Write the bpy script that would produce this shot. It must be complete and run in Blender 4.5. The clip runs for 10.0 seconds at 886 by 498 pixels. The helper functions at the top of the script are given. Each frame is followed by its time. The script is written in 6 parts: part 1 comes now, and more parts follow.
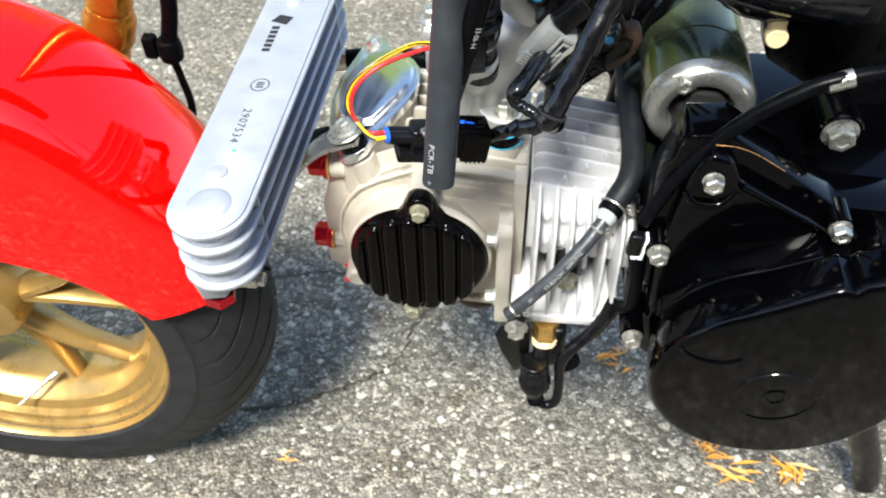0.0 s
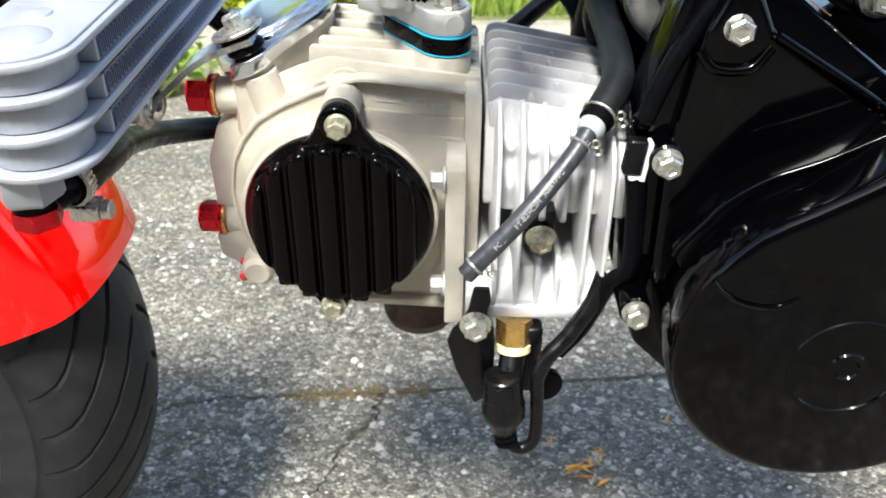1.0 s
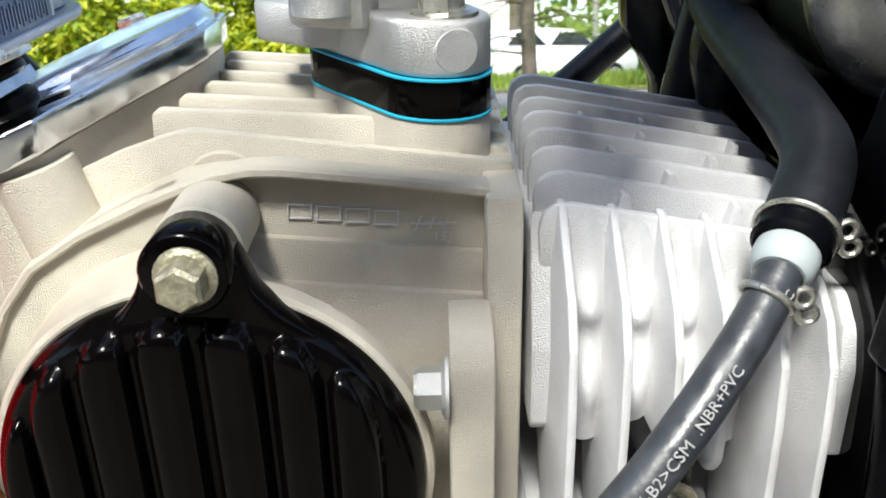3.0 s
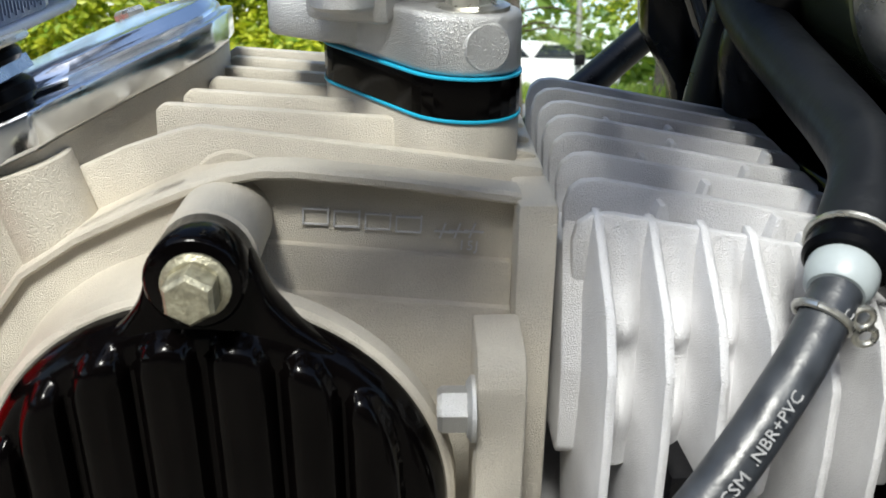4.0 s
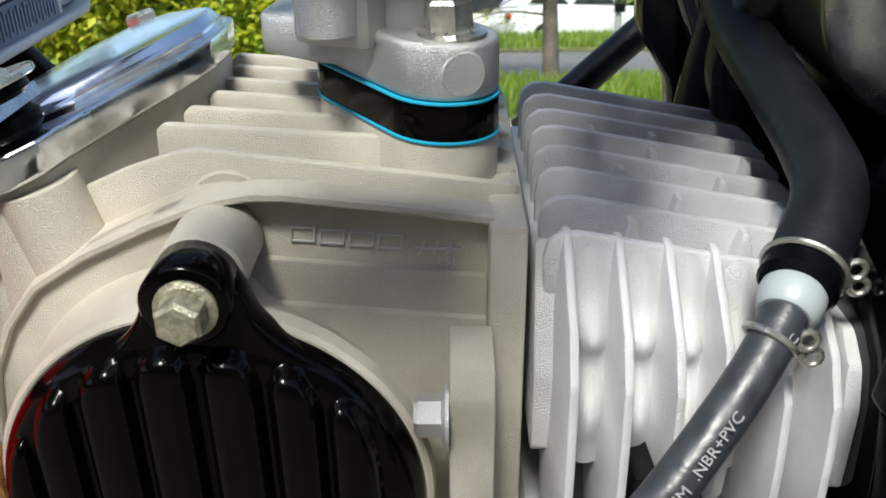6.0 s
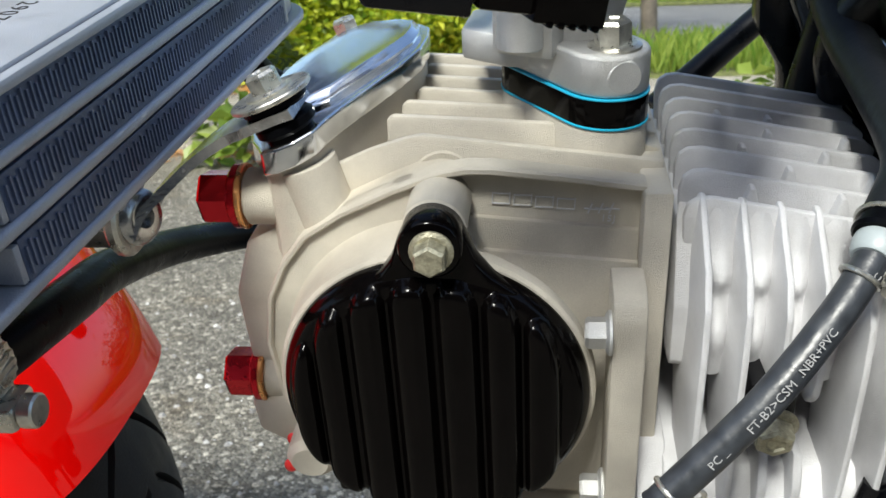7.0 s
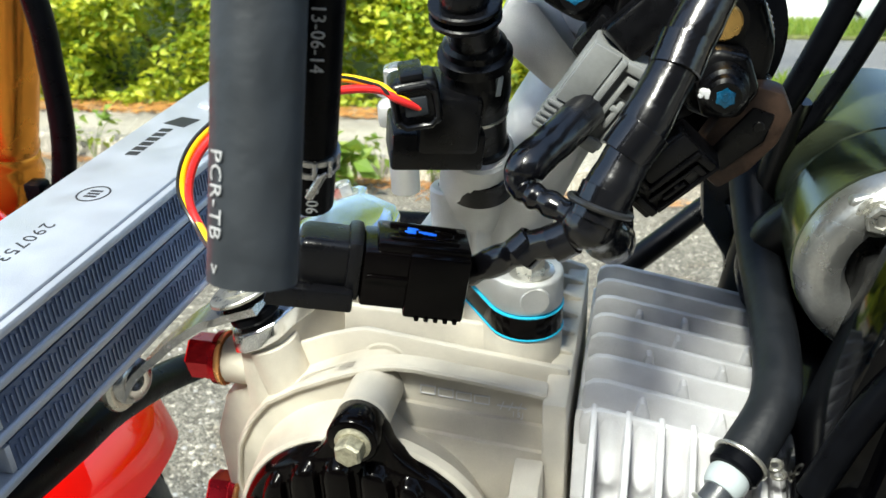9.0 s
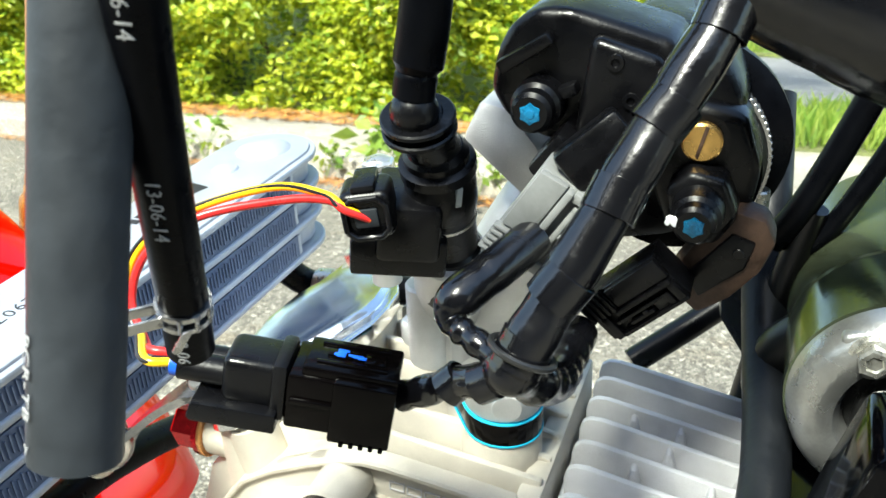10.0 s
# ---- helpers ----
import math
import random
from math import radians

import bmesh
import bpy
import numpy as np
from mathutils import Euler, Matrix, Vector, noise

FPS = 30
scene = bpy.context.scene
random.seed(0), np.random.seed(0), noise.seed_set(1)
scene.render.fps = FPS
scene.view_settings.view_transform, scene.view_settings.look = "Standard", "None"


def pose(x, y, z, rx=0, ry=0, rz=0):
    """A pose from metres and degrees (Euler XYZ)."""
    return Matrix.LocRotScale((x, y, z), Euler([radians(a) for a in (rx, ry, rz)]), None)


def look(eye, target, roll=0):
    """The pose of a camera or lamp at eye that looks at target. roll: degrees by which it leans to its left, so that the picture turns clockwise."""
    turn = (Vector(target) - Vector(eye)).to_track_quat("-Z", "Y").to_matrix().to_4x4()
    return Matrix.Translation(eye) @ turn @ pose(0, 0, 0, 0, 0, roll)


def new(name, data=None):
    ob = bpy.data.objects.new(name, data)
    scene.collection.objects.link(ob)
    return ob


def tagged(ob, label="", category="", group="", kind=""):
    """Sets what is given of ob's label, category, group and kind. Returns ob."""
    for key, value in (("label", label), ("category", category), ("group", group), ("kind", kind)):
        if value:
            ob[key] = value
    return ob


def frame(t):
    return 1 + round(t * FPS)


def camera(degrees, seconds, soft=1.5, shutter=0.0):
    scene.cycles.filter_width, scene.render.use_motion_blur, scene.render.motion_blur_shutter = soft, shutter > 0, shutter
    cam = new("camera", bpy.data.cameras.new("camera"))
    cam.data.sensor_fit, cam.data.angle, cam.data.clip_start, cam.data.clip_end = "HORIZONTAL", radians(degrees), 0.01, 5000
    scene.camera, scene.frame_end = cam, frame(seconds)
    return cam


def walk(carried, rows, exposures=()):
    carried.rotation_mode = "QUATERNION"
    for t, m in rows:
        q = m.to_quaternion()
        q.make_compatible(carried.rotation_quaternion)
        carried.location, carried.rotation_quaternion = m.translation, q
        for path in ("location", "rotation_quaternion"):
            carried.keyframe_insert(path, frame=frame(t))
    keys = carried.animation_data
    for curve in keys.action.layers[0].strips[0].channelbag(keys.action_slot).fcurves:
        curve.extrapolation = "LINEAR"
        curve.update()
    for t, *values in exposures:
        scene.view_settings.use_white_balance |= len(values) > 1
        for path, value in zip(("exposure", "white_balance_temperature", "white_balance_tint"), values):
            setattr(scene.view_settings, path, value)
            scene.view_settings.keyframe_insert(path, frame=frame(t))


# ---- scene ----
cam = camera(53.5, 10.0, soft=1.5)
cam.data.dof.use_dof, cam.data.dof.focus_distance, cam.data.dof.aperture_fstop = True, 0.24, 44.0
METRES, EYE, TILT, LEAN, TURN = 0.76, 0.683, -33.7, 0.0, 0.0
PATH = [
    (0, (-0.016, 0.005, 0.701), (0.045, 1.636, -0.455), 0.4),
    (0.5, (-0.016, 0.046, 0.569), (0.164, 1.835, -0.308), 0.2),
    (1, (-0.015, 0.069, 0.496), (0.22, 1.929, -0.202), 0.6),
    (1.5, (-0.011, 0.086, 0.47), (0.231, 1.982, -0.12), 0.0),
    (2, (0.0, 0.156, 0.461), (0.256, 2.067, -0.07), 0.2),
    (2.5, (0.014, 0.259, 0.452), (0.262, 2.196, 0.016), -1.5),
    (4, (0.004, 0.306, 0.444), (0.319, 2.246, 0.076), -0.1),
    (4.5, (0.008, 0.306, 0.444), (0.295, 2.245, 0.045), -0.5),
    (5, (0.01, 0.308, 0.447), (0.283, 2.244, 0.025), -0.6),
    (5.2, (0.014, 0.306, 0.453), (0.25, 2.237, -0.014), -0.4),
    (6.3, (0.015, 0.282, 0.46), (0.238, 2.209, -0.03), -0.6),
    (6.5, (0.013, 0.267, 0.46), (0.205, 2.191, -0.052), -1.2),
    (7, (-0.013, 0.235, 0.476), (0.007, 2.154, -0.088), -1.8),
    (7.5, (-0.025, 0.212, 0.499), (0.015, 2.139, -0.038), -0.8),
    (8, (-0.012, 0.194, 0.51), (0.064, 2.123, -0.013), -1.2),
    (8.5, (0.006, 0.196, 0.528), (0.03, 2.128, 0.012), -0.7),
    (9, (0.036, 0.208, 0.543), (-0.138, 2.129, 0.015), 0.8),
    (9.5, (0.062, 0.224, 0.555), (-0.279, 2.115, 0.0), 2.7),
    (10, (0.074, 0.23, 0.569), (-0.339, 2.118, 0.056), 2.4),
]
EXPOSURES = [(0, 1.78, 6430, 8), (0.5, 1.9, 6430, 8), (1, 1.88, 6430, 8), (1.5, 1.86, 6430, 8), (2, 1.86, 6430, 8), (4, 1.18, 6320, 8), (6.5, 1.08, 6350, 8), (8, 1.36, 6330, 5), (9, 1.7, 6450, 3), (10, 2.16, 6450, 0)]
walk(cam, exposures=EXPOSURES, rows=[(t, look(eye, target, roll)) for t, eye, target, roll in PATH])

# ---- world, sun and exposure ----
SUN_EL, SUN_AZ = 47.0, 200.0
world = bpy.data.worlds.new("sky")
scene.world = world
world.use_nodes = True
wn = world.node_tree
sky = wn.nodes.new("ShaderNodeTexSky")
sky.sky_type = "NISHITA"
sky.sun_disc = False
sky.sun_elevation, sky.sun_rotation = radians(SUN_EL), radians(SUN_AZ)
sky.air_density, sky.dust_density, sky.ozone_density = 1.0, 1.5, 1.0
wn.links.new(sky.outputs[0], wn.nodes["Background"].inputs[0])
wn.nodes["Background"].inputs[1].default_value = 0.12
sun = new("sun", bpy.data.lights.new("sun", "SUN"))
sun.data.energy, sun.data.angle, sun.data.color = 3.0, radians(13), (0.985, 0.965, 0.88)
_a, _e = radians(SUN_AZ), radians(SUN_EL)
SUN_DIR = Vector((math.sin(_a) * math.cos(_e), math.cos(_a) * math.cos(_e), math.sin(_e)))
sun.matrix_world = look(SUN_DIR * 20, (0, 0, 0))

# ---- materials ----


def mat(name, base, rough=0.5, metal=0.0, vary=0.12, size=60.0, bump=0.0, bump_size=900.0, coat=0.0, spec=0.5, rough_vary=0.1):
    """A surface with broad and fine variation of colour and gloss, and fine relief."""
    m = bpy.data.materials.new(name)
    m.use_nodes = True
    nt = m.node_tree
    p = nt.nodes["Principled BSDF"]
    p.inputs["Metallic"].default_value = metal
    p.inputs["Coat Weight"].default_value = coat
    p.inputs["Coat Roughness"].default_value = 0.06
    p.inputs["Specular IOR Level"].default_value = spec
    tc = nt.nodes.new("ShaderNodeTexCoord")
    n1 = nt.nodes.new("ShaderNodeTexNoise")
    n1.inputs["Scale"].default_value, n1.inputs["Detail"].default_value = size, 6
    n2 = nt.nodes.new("ShaderNodeTexNoise")
    n2.inputs["Scale"].default_value, n2.inputs["Detail"].default_value = bump_size, 3
    for n in (n1, n2):
        nt.links.new(tc.outputs["Object"], n.inputs["Vector"])
    ramp = nt.nodes.new("ShaderNodeValToRGB")
    lo = [max(0.0, c * (1 - vary)) for c in base]
    hi = [min(1.0, c * (1 + vary)) for c in base]
    ramp.color_ramp.elements[0].position, ramp.color_ramp.elements[1].position = 0.3, 0.7
    ramp.color_ramp.elements[0].color, ramp.color_ramp.elements[1].color = (*lo, 1), (*hi, 1)
    mixf = nt.nodes.new("ShaderNodeMath")
    mixf.operation = "MULTIPLY_ADD"
    nt.links.new(n2.outputs["Fac"], mixf.inputs[0])
    mixf.inputs[1].default_value = 0.35
    sub = nt.nodes.new("ShaderNodeMath")
    sub.operation = "SUBTRACT"
    nt.links.new(n1.outputs["Fac"], sub.inputs[0])
    sub.inputs[1].default_value = 0.175
    nt.links.new(sub.outputs[0], mixf.inputs[2])
    nt.links.new(mixf.outputs[0], ramp.inputs[0])
    nt.links.new(ramp.outputs[0], p.inputs["Base Color"])
    mr = nt.nodes.new("ShaderNodeMapRange")
    mr.inputs["From Min"].default_value, mr.inputs["From Max"].default_value = 0.3, 0.7
    mr.inputs["To Min"].default_value, mr.inputs["To Max"].default_value = max(0.02, rough - rough_vary), min(1, rough + rough_vary)
    nt.links.new(n1.outputs["Fac"], mr.inputs["Value"])
    nt.links.new(mr.outputs[0], p.inputs["Roughness"])
    if bump:
        b = nt.nodes.new("ShaderNodeBump")
        b.inputs["Strength"].default_value, b.inputs["Distance"].default_value = bump, 0.0006
        nt.links.new(n2.outputs["Fac"], b.inputs["Height"])
        nt.links.new(b.outputs[0], p.inputs["Normal"])
    return m


HEAD = mat("warm_cast_aluminium", (0.56, 0.52, 0.445), 0.5, 0.45, 0.18, 40, 0.9, 3700)
CYL = mat("bright_cast_aluminium", (0.62, 0.617, 0.63), 0.5, 0.3, 0.16, 45, 0.8, 3500)
SILVER = mat("silver_cast_aluminium", (0.55, 0.55, 0.54), 0.42, 0.75, 0.16, 60, 0.6, 3600)
COOLER = mat("brushed_cooler_aluminium", (0.35, 0.37, 0.415), 0.4, 0.4, 0.07, 70, 0.3, 2600)
# dark blue base paints in the shade between the cooling fins
COOLFIN = mat("shaded_fin_gap_blue", (0.07, 0.095, 0.16), 0.45, 0.3, 0.12, 80, 0.2, 1200)
# blue tint paints in skylight on the cooler's shaded side
COOLLOUV = mat("sky_tinted_louvre", (0.11, 0.14, 0.225), 0.4, 0.4, 0.12, 80, 0.2, 1200)
CHROME = mat("polished_aluminium", (0.74, 0.76, 0.79), 0.19, 1.0, 0.05, 90, 0.05, 700, rough_vary=0.07)
STEEL = mat("zinc_steel", (0.56, 0.55, 0.5), 0.32, 0.9, 0.2, 300, 0.15, 900)
OLDBOLT = mat("dull_olive_zinc_bolt", (0.36, 0.34, 0.25), 0.45, 0.7, 0.35, 500, 0.4, 1300)
COVER = mat("gloss_black_cover", (0.0012, 0.0009, 0.0009), 0.14, 0.0, 0.3, 60, 0.06, 700, spec=0.12, rough_vary=0.05)
CASE = mat("gloss_black_case_paint", (0.0005, 0.0005, 0.0008), 0.09, 0.0, 0.3, 30, 0.0, 300, spec=0.17, rough_vary=0.004)
BLACK = mat("satin_black_plastic", (0.0024, 0.0024, 0.003), 0.3, 0.0, 0.25, 120, 0.12, 900, spec=0.25)
GREYP = mat("grey_plastic", (0.2, 0.205, 0.2), 0.42, 0.0, 0.12, 120, 0.1, 900)
RUBBER = mat("black_rubber", (0.0016, 0.0018, 0.0026), 0.32, 0.0, 0.25, 120, 0.12, 700, spec=0.06)
DRAIN = mat("slate_drain_rubber", (0.019, 0.022, 0.026), 0.5, 0.0, 0.15, 80, 0.7, 160, spec=0.3)
HOSE = mat("slate_rubber_hose", (0.006, 0.007, 0.009), 0.46, 0.0, 0.15, 80, 0.35, 260, spec=0.25)
SLATE = mat("worn_slate_hose", (0.026, 0.029, 0.034), 0.38, 0.0, 0.35, 160, 0.35, 300, spec=0.5)
TAPE = mat("black_vinyl_tape", (0.004, 0.004, 0.005), 0.18, 0.0, 0.25, 90, 0.22, 300, spec=0.5)
TYRE = mat("tyre_rubber", (0.013, 0.0135, 0.0155), 0.55, 0.0, 0.3, 60, 0.3, 800, spec=0.25)
GOLD = mat("gold_wheel_paint", (0.37, 0.235, 0.075), 0.34, 0.65, 0.1, 50, 0.1, 900, coat=0.3)
FORK = mat("gold_anodised_fork", (0.62, 0.24, 0.03), 0.25, 0.85, 0.1, 50, 0.05, 900)
RED = mat("red_fender_paint", (0.75, 0.001, 0.0006), 0.4, 0.0, 0.01, 20, 0.0, 900, coat=1.0, spec=0.0)
RED.node_tree.nodes["Principled BSDF"].inputs["Coat IOR"].default_value = 1.5
RED.node_tree.nodes["Principled BSDF"].inputs["Coat Roughness"].default_value = 0.02
REDANO = mat("red_anodised_aluminium", (0.52, 0.012, 0.022), 0.24, 0.85, 0.1, 100, 0.05, 900)
COPPER = mat("copper_washer", (0.72, 0.36, 0.14), 0.3, 0.9, 0.1, 200, 0.1, 900)
BRASS = mat("brass", (0.62, 0.38, 0.12), 0.3, 0.9, 0.12, 200, 0.1, 900)
CREAM = mat("cream_sealing_ring", (0.72, 0.58, 0.32), 0.45, 0.0, 0.1)
WHITEP = mat("milky_white_plastic", (0.30, 0.335, 0.345), 0.35, 0.0, 0.05)
STEELD = mat("dark_reflecting_steel", (0.4, 0.4, 0.4), 0.2, 0.9, 0.2, 300, 0.15, 900)
CAPG = mat("aged_cap_aluminium", (0.34, 0.34, 0.33), 0.3, 0.85, 0.2, 60, 0.2, 900)
BLUEG = mat("blue_gasket_edge", (0.02, 0.36, 0.55), 0.4, 0.0, 0.08)
BLUE = mat("blue_seal", (0.01, 0.09, 0.55), 0.35, 0.0, 0.1)
WRED = mat("red_wire", (0.62, 0.02, 0.02), 0.3, 0.0, 0.06)
WYEL = mat("yellow_wire", (0.75, 0.46, 0.01), 0.3, 0.0, 0.06)
WBLK = mat("black_wire", (0.012, 0.012, 0.012), 0.35, 0.0, 0.1)
INKW = mat("white_print", (0.3, 0.3, 0.3), 0.6, 0.0, 0.2, 400)
INKB = mat("black_print", (0.01, 0.01, 0.012), 0.5, 0.0, 0.1)
PAINTW = mat("white_paint_mark", (0.75, 0.76, 0.78), 0.4, 0.0, 0.1)
BLUEM = mat("blue_thread_lock", (0.012, 0.17, 0.34), 0.25, 0.2, 0.4, 400, 0.5, 500)
GREEND = mat("green_paint_dot", (0.02, 0.4, 0.25), 0.4)
BODYG = mat("dark_olive_motor_body", (0.07, 0.085, 0.05), 0.2, 0.6, 0.25, 40, 0.1, 500)
RUST = mat("rusty_brown_plate", (0.05, 0.028, 0.018), 0.55, 0.3, 0.4, 200, 0.3, 700)
FRAMEB = mat("satin_black_frame_paint", (0.0012, 0.0012, 0.0016), 0.3, 0.0, 0.3, 60, 0.1, 500, spec=0.3)

# ---- shapes ----


def b_prism(bm, pts, axis, lo, hi, bevel=0.0, seg=2, caps_only=False):
    """A polygon drawn in the plane across an axis, from lo to hi along it."""
    put = {"x": lambda a, b, c: (c, a, b), "y": lambda a, b, c: (a, c, b), "z": lambda a, b, c: (a, b, c)}[axis]
    low = [bm.verts.new(put(a, b, lo)) for a, b in pts]
    top = [bm.verts.new(put(a, b, hi)) for a, b in pts]
    n = len(pts)
    faces = [bm.faces.new(low), bm.faces.new(top[::-1])]
    for i in range(n):
        faces.append(bm.faces.new((low[i], top[i], top[(i + 1) % n], low[(i + 1) % n])))
    bmesh.ops.recalc_face_normals(bm, faces=faces)
    if bevel:
        rim = {e for f in faces[:2] for e in f.edges}
        edges = list(rim) if caps_only else list({e for f in faces for e in f.edges})
        out = bmesh.ops.bevel(bm, geom=edges, offset=bevel, segments=seg, affect="EDGES", profile=0.5, clamp_overlap=True)
        return list({v for f in out["faces"] for v in f.verts} | {v for v in low + top if v.is_valid})
    return low + top


def b_box(bm, lo, hi, bevel=0.0, seg=2):
    return b_prism(bm, [(lo[0], lo[1]), (hi[0], lo[1]), (hi[0], hi[1]), (lo[0], hi[1])], "z", lo[2], hi[2], bevel, seg)


def axes_of(d):
    d = Vector(d).normalized()
    u = d.orthogonal().normalized()
    return d, u, d.cross(u)


def b_lathe(bm, origin, direction, profile, seg=28, cap=True, up=None, phase=0.0, sweep=None):
    """A profile of (distance along, radius) turned round an axis."""
    d, u, v = axes_of(direction)
    if up is not None:
        u = (Vector(up) - d * d.dot(Vector(up))).normalized()
        v = d.cross(u)
    o = Vector(origin)
    rings = []
    for s, r in profile:
        ring = []
        for k in range(seg):
            a = phase + 2 * math.pi * k / seg
            ring.append(bm.verts.new(o + d * s + (u * math.cos(a) + v * math.sin(a)) * r))
        rings.append(ring)
    faces = []
    for r0, r1 in zip(rings, rings[1:]):
        for k in range(seg):
            faces.append(bm.faces.new((r0[k], r0[(k + 1) % seg], r1[(k + 1) % seg], r1[k])))
    if cap:
        faces.append(bm.faces.new(rings[0][::-1]))
        faces.append(bm.faces.new(rings[-1]))
    bmesh.ops.recalc_face_normals(bm, faces=faces)
    return [v_ for ring in rings for v_ in ring]


def b_cyl(bm, p0, p1, r, seg=24, bevel=0.6, r2=None):
    length = (Vector(p1) - Vector(p0)).length
    r2 = r if r2 is None else r2
    b = min(bevel, length * 0.3, r * 0.5, r2 * 0.5)
    return b_lathe(bm, p0, Vector(p1) - Vector(p0), [(0, r - b), (b, r), (length - b, r2), (length, r2 - b)], seg)


def curve_points(pts, n=8):
    """Catmull-Rom points through pts."""
    p = [Vector(q) for q in pts]
    p = [p[0] * 2 - p[1]] + p + [p[-1] * 2 - p[-2]]
    out = []
    for i in range(1, len(p) - 2):
        a, b, c, d = p[i - 1], p[i], p[i + 1], p[i + 2]
        for k in range(n):
            t = k / n
            out.append(0.5 * ((2 * b) + (c - a) * t + (2 * a - 5 * b + 4 * c - d) * t * t + (3 * b - a - 3 * c + d) * t ** 3))
    return out + [p[-2]]


def b_tube(bm, pts, r, seg=14, n=8, wobble=0.0, hollow=0.0):
    path = curve_points(pts, n) if n else [Vector(q) for q in pts]
    rings, u = [], None
    for i, q in enumerate(path):
        d = (path[min(i + 1, len(path) - 1)] - path[max(i - 1, 0)]).normalized()
        u = d.orthogonal().normalized() if u is None else (u - d * d.dot(u)).normalized()
        v = d.cross(u)
        rr = r(i / (len(path) - 1)) if callable(r) else r
        rr *= 1 + wobble * noise.noise(q * 0.25)
        rings.append([bm.verts.new(q + (u * math.cos(a) + v * math.sin(a)) * rr) for a in (2 * math.pi * k / seg for k in range(seg))])
    faces = []
    for r0, r1 in zip(rings, rings[1:]):
        for k in range(seg):
            faces.append(bm.faces.new((r0[k], r0[(k + 1) % seg], r1[(k + 1) % seg], r1[k])))
    faces += [bm.faces.new(rings[0][::-1]), bm.faces.new(rings[-1])]
    bmesh.ops.recalc_face_normals(bm, faces=faces)
    if hollow:
        end = faces[-2:]
        inner = bmesh.ops.inset_region(bm, faces=end, thickness=hollow, use_even_offset=True)
        for f, sign in zip(end, (1, -1)):
            d = (path[1] - path[0]).normalized() if sign == 1 else (path[-1] - path[-2]).normalized() * -1
            bmesh.ops.translate(bm, verts=list(f.verts), vec=d * hollow * 3)
    return [v for ring in rings for v in ring]


def b_hex(bm, p0, p1, r, seg=6, up=None, chamfer=0.8):
    length = (Vector(p1) - Vector(p0)).length
    return b_lathe(bm, p0, Vector(p1) - Vector(p0), [(0, r), (length - chamfer, r), (length, r * 0.86)], seg, up=up)


def b_ball(bm, c, r, seg=20, squash=(1, 1, 1)):
    prof = [(-math.cos(math.pi * k / 12) * r, max(0.02 * r, math.sin(math.pi * k / 12) * r)) for k in range(13)]
    vs = b_lathe(bm, (0, 0, 0), (0, 0, 1), prof, seg)
    for v in vs:
        v.co = Vector(c) + Vector((v.co.x * squash[0], v.co.y * squash[1], v.co.z * squash[2]))
    return vs


def stadium(a, b, r, n=10):
    """Outline round two points, wound the same way throughout."""
    a, b = Vector((*a, 0)), Vector((*b, 0))
    ang = math.atan2(b.y - a.y, b.x - a.x)
    out = []
    for c, start in ((b, ang - math.pi / 2), (a, ang + math.pi / 2)):
        for k in range(n + 1):
            t = start + math.pi * k / n
            out.append((c.x + r * math.cos(t), c.y + r * math.sin(t)))
    return out


def part(name, bm, material, parent=None, label="", smooth=35, scale=0.001):
    """Links a bmesh, drawn in millimetres, as one mesh object under a thing or part."""
    me = bpy.data.meshes.new(name)
    bm.to_mesh(me)
    bm.free()
    if scale != 1:
        me.transform(Matrix.Scale(scale, 4))
    me.materials.append(material)
    if smooth:
        me.polygons.foreach_set("use_smooth", [True] * len(me.polygons))
        me.set_sharp_from_angle(angle=radians(smooth))
    ob = new(name, me)
    if parent is not None:
        ob.parent = parent
    if label:
        tagged(ob, label)
    return ob


def BM():
    return bmesh.new()


def bolt(parent, p, d, r=5.0, h=5.0, flange=8.0, fh=1.6, material=None, name="bolt", up=None, dimple=True):
    """A flanged hex bolt head that stands on p and points along d."""
    bm = BM()
    d = Vector(d).normalized()
    p = Vector(p)
    b_lathe(bm, p, d, [(0, flange), (fh * 0.5, flange), (fh, flange * 0.82)], 24)
    vs = b_lathe(bm, p + d * fh * 0.8, d, [(0, r), (h - 0.9, r), (h, r * 0.84), (h, r * 0.55), (h - (0.6 if dimple else 0), r * 0.45)], 6, up=up)
    return part(name, bm, material or STEEL, parent, smooth=25)


# ---- the motorcycle: its own axes run back, to its right and up, leaning on the stand ----
BIKE = Matrix(((0.9914, 0.1269, -0.0305, -0.0054), (-0.1305, 0.9641, -0.2313, 0.5531), (0.0, 0.2333, 0.9724, 0.0019), (0, 0, 0, 1)))
bike = new("motorcycle")
bike.matrix_world = BIKE
tagged(bike, "small motorcycle with red fender and gold wheel leaning on its stand", "motorcycle")

# ---- cylinder head ----
bm = BM()
core = [(-58, 336), (-66, 352), (-67, 382), (-60, 402), (-44, 410), (0, 420), (62, 412), (62, 300), (8, 303), (-36, 312)]
b_prism(bm, core, "y", 38, 112, 1.5)
ridge = [(62, 427), (41, 430), (19, 432.5), (12, 432.6), (5, 431.4), (-3, 428.8), (-11, 425.6), (-26, 418.6), (-38, 411), (-46, 401), (-52, 389), (-55, 371), (-53, 350), (-46, 331), (-32, 315), (-10, 306), (12, 303), (62, 300)]
b_prism(bm, ridge, "y", 30, 33, 0.8)
b_prism(bm, [(2, 303)] + [(2, 429.6)] + ridge[5:16], "y", 27, 40, 1.0)
inward = [(x + (1.5 - x) * 0.034, z + (367 - z) * 0.04) for x, z in ridge[2:17]]
strip = []
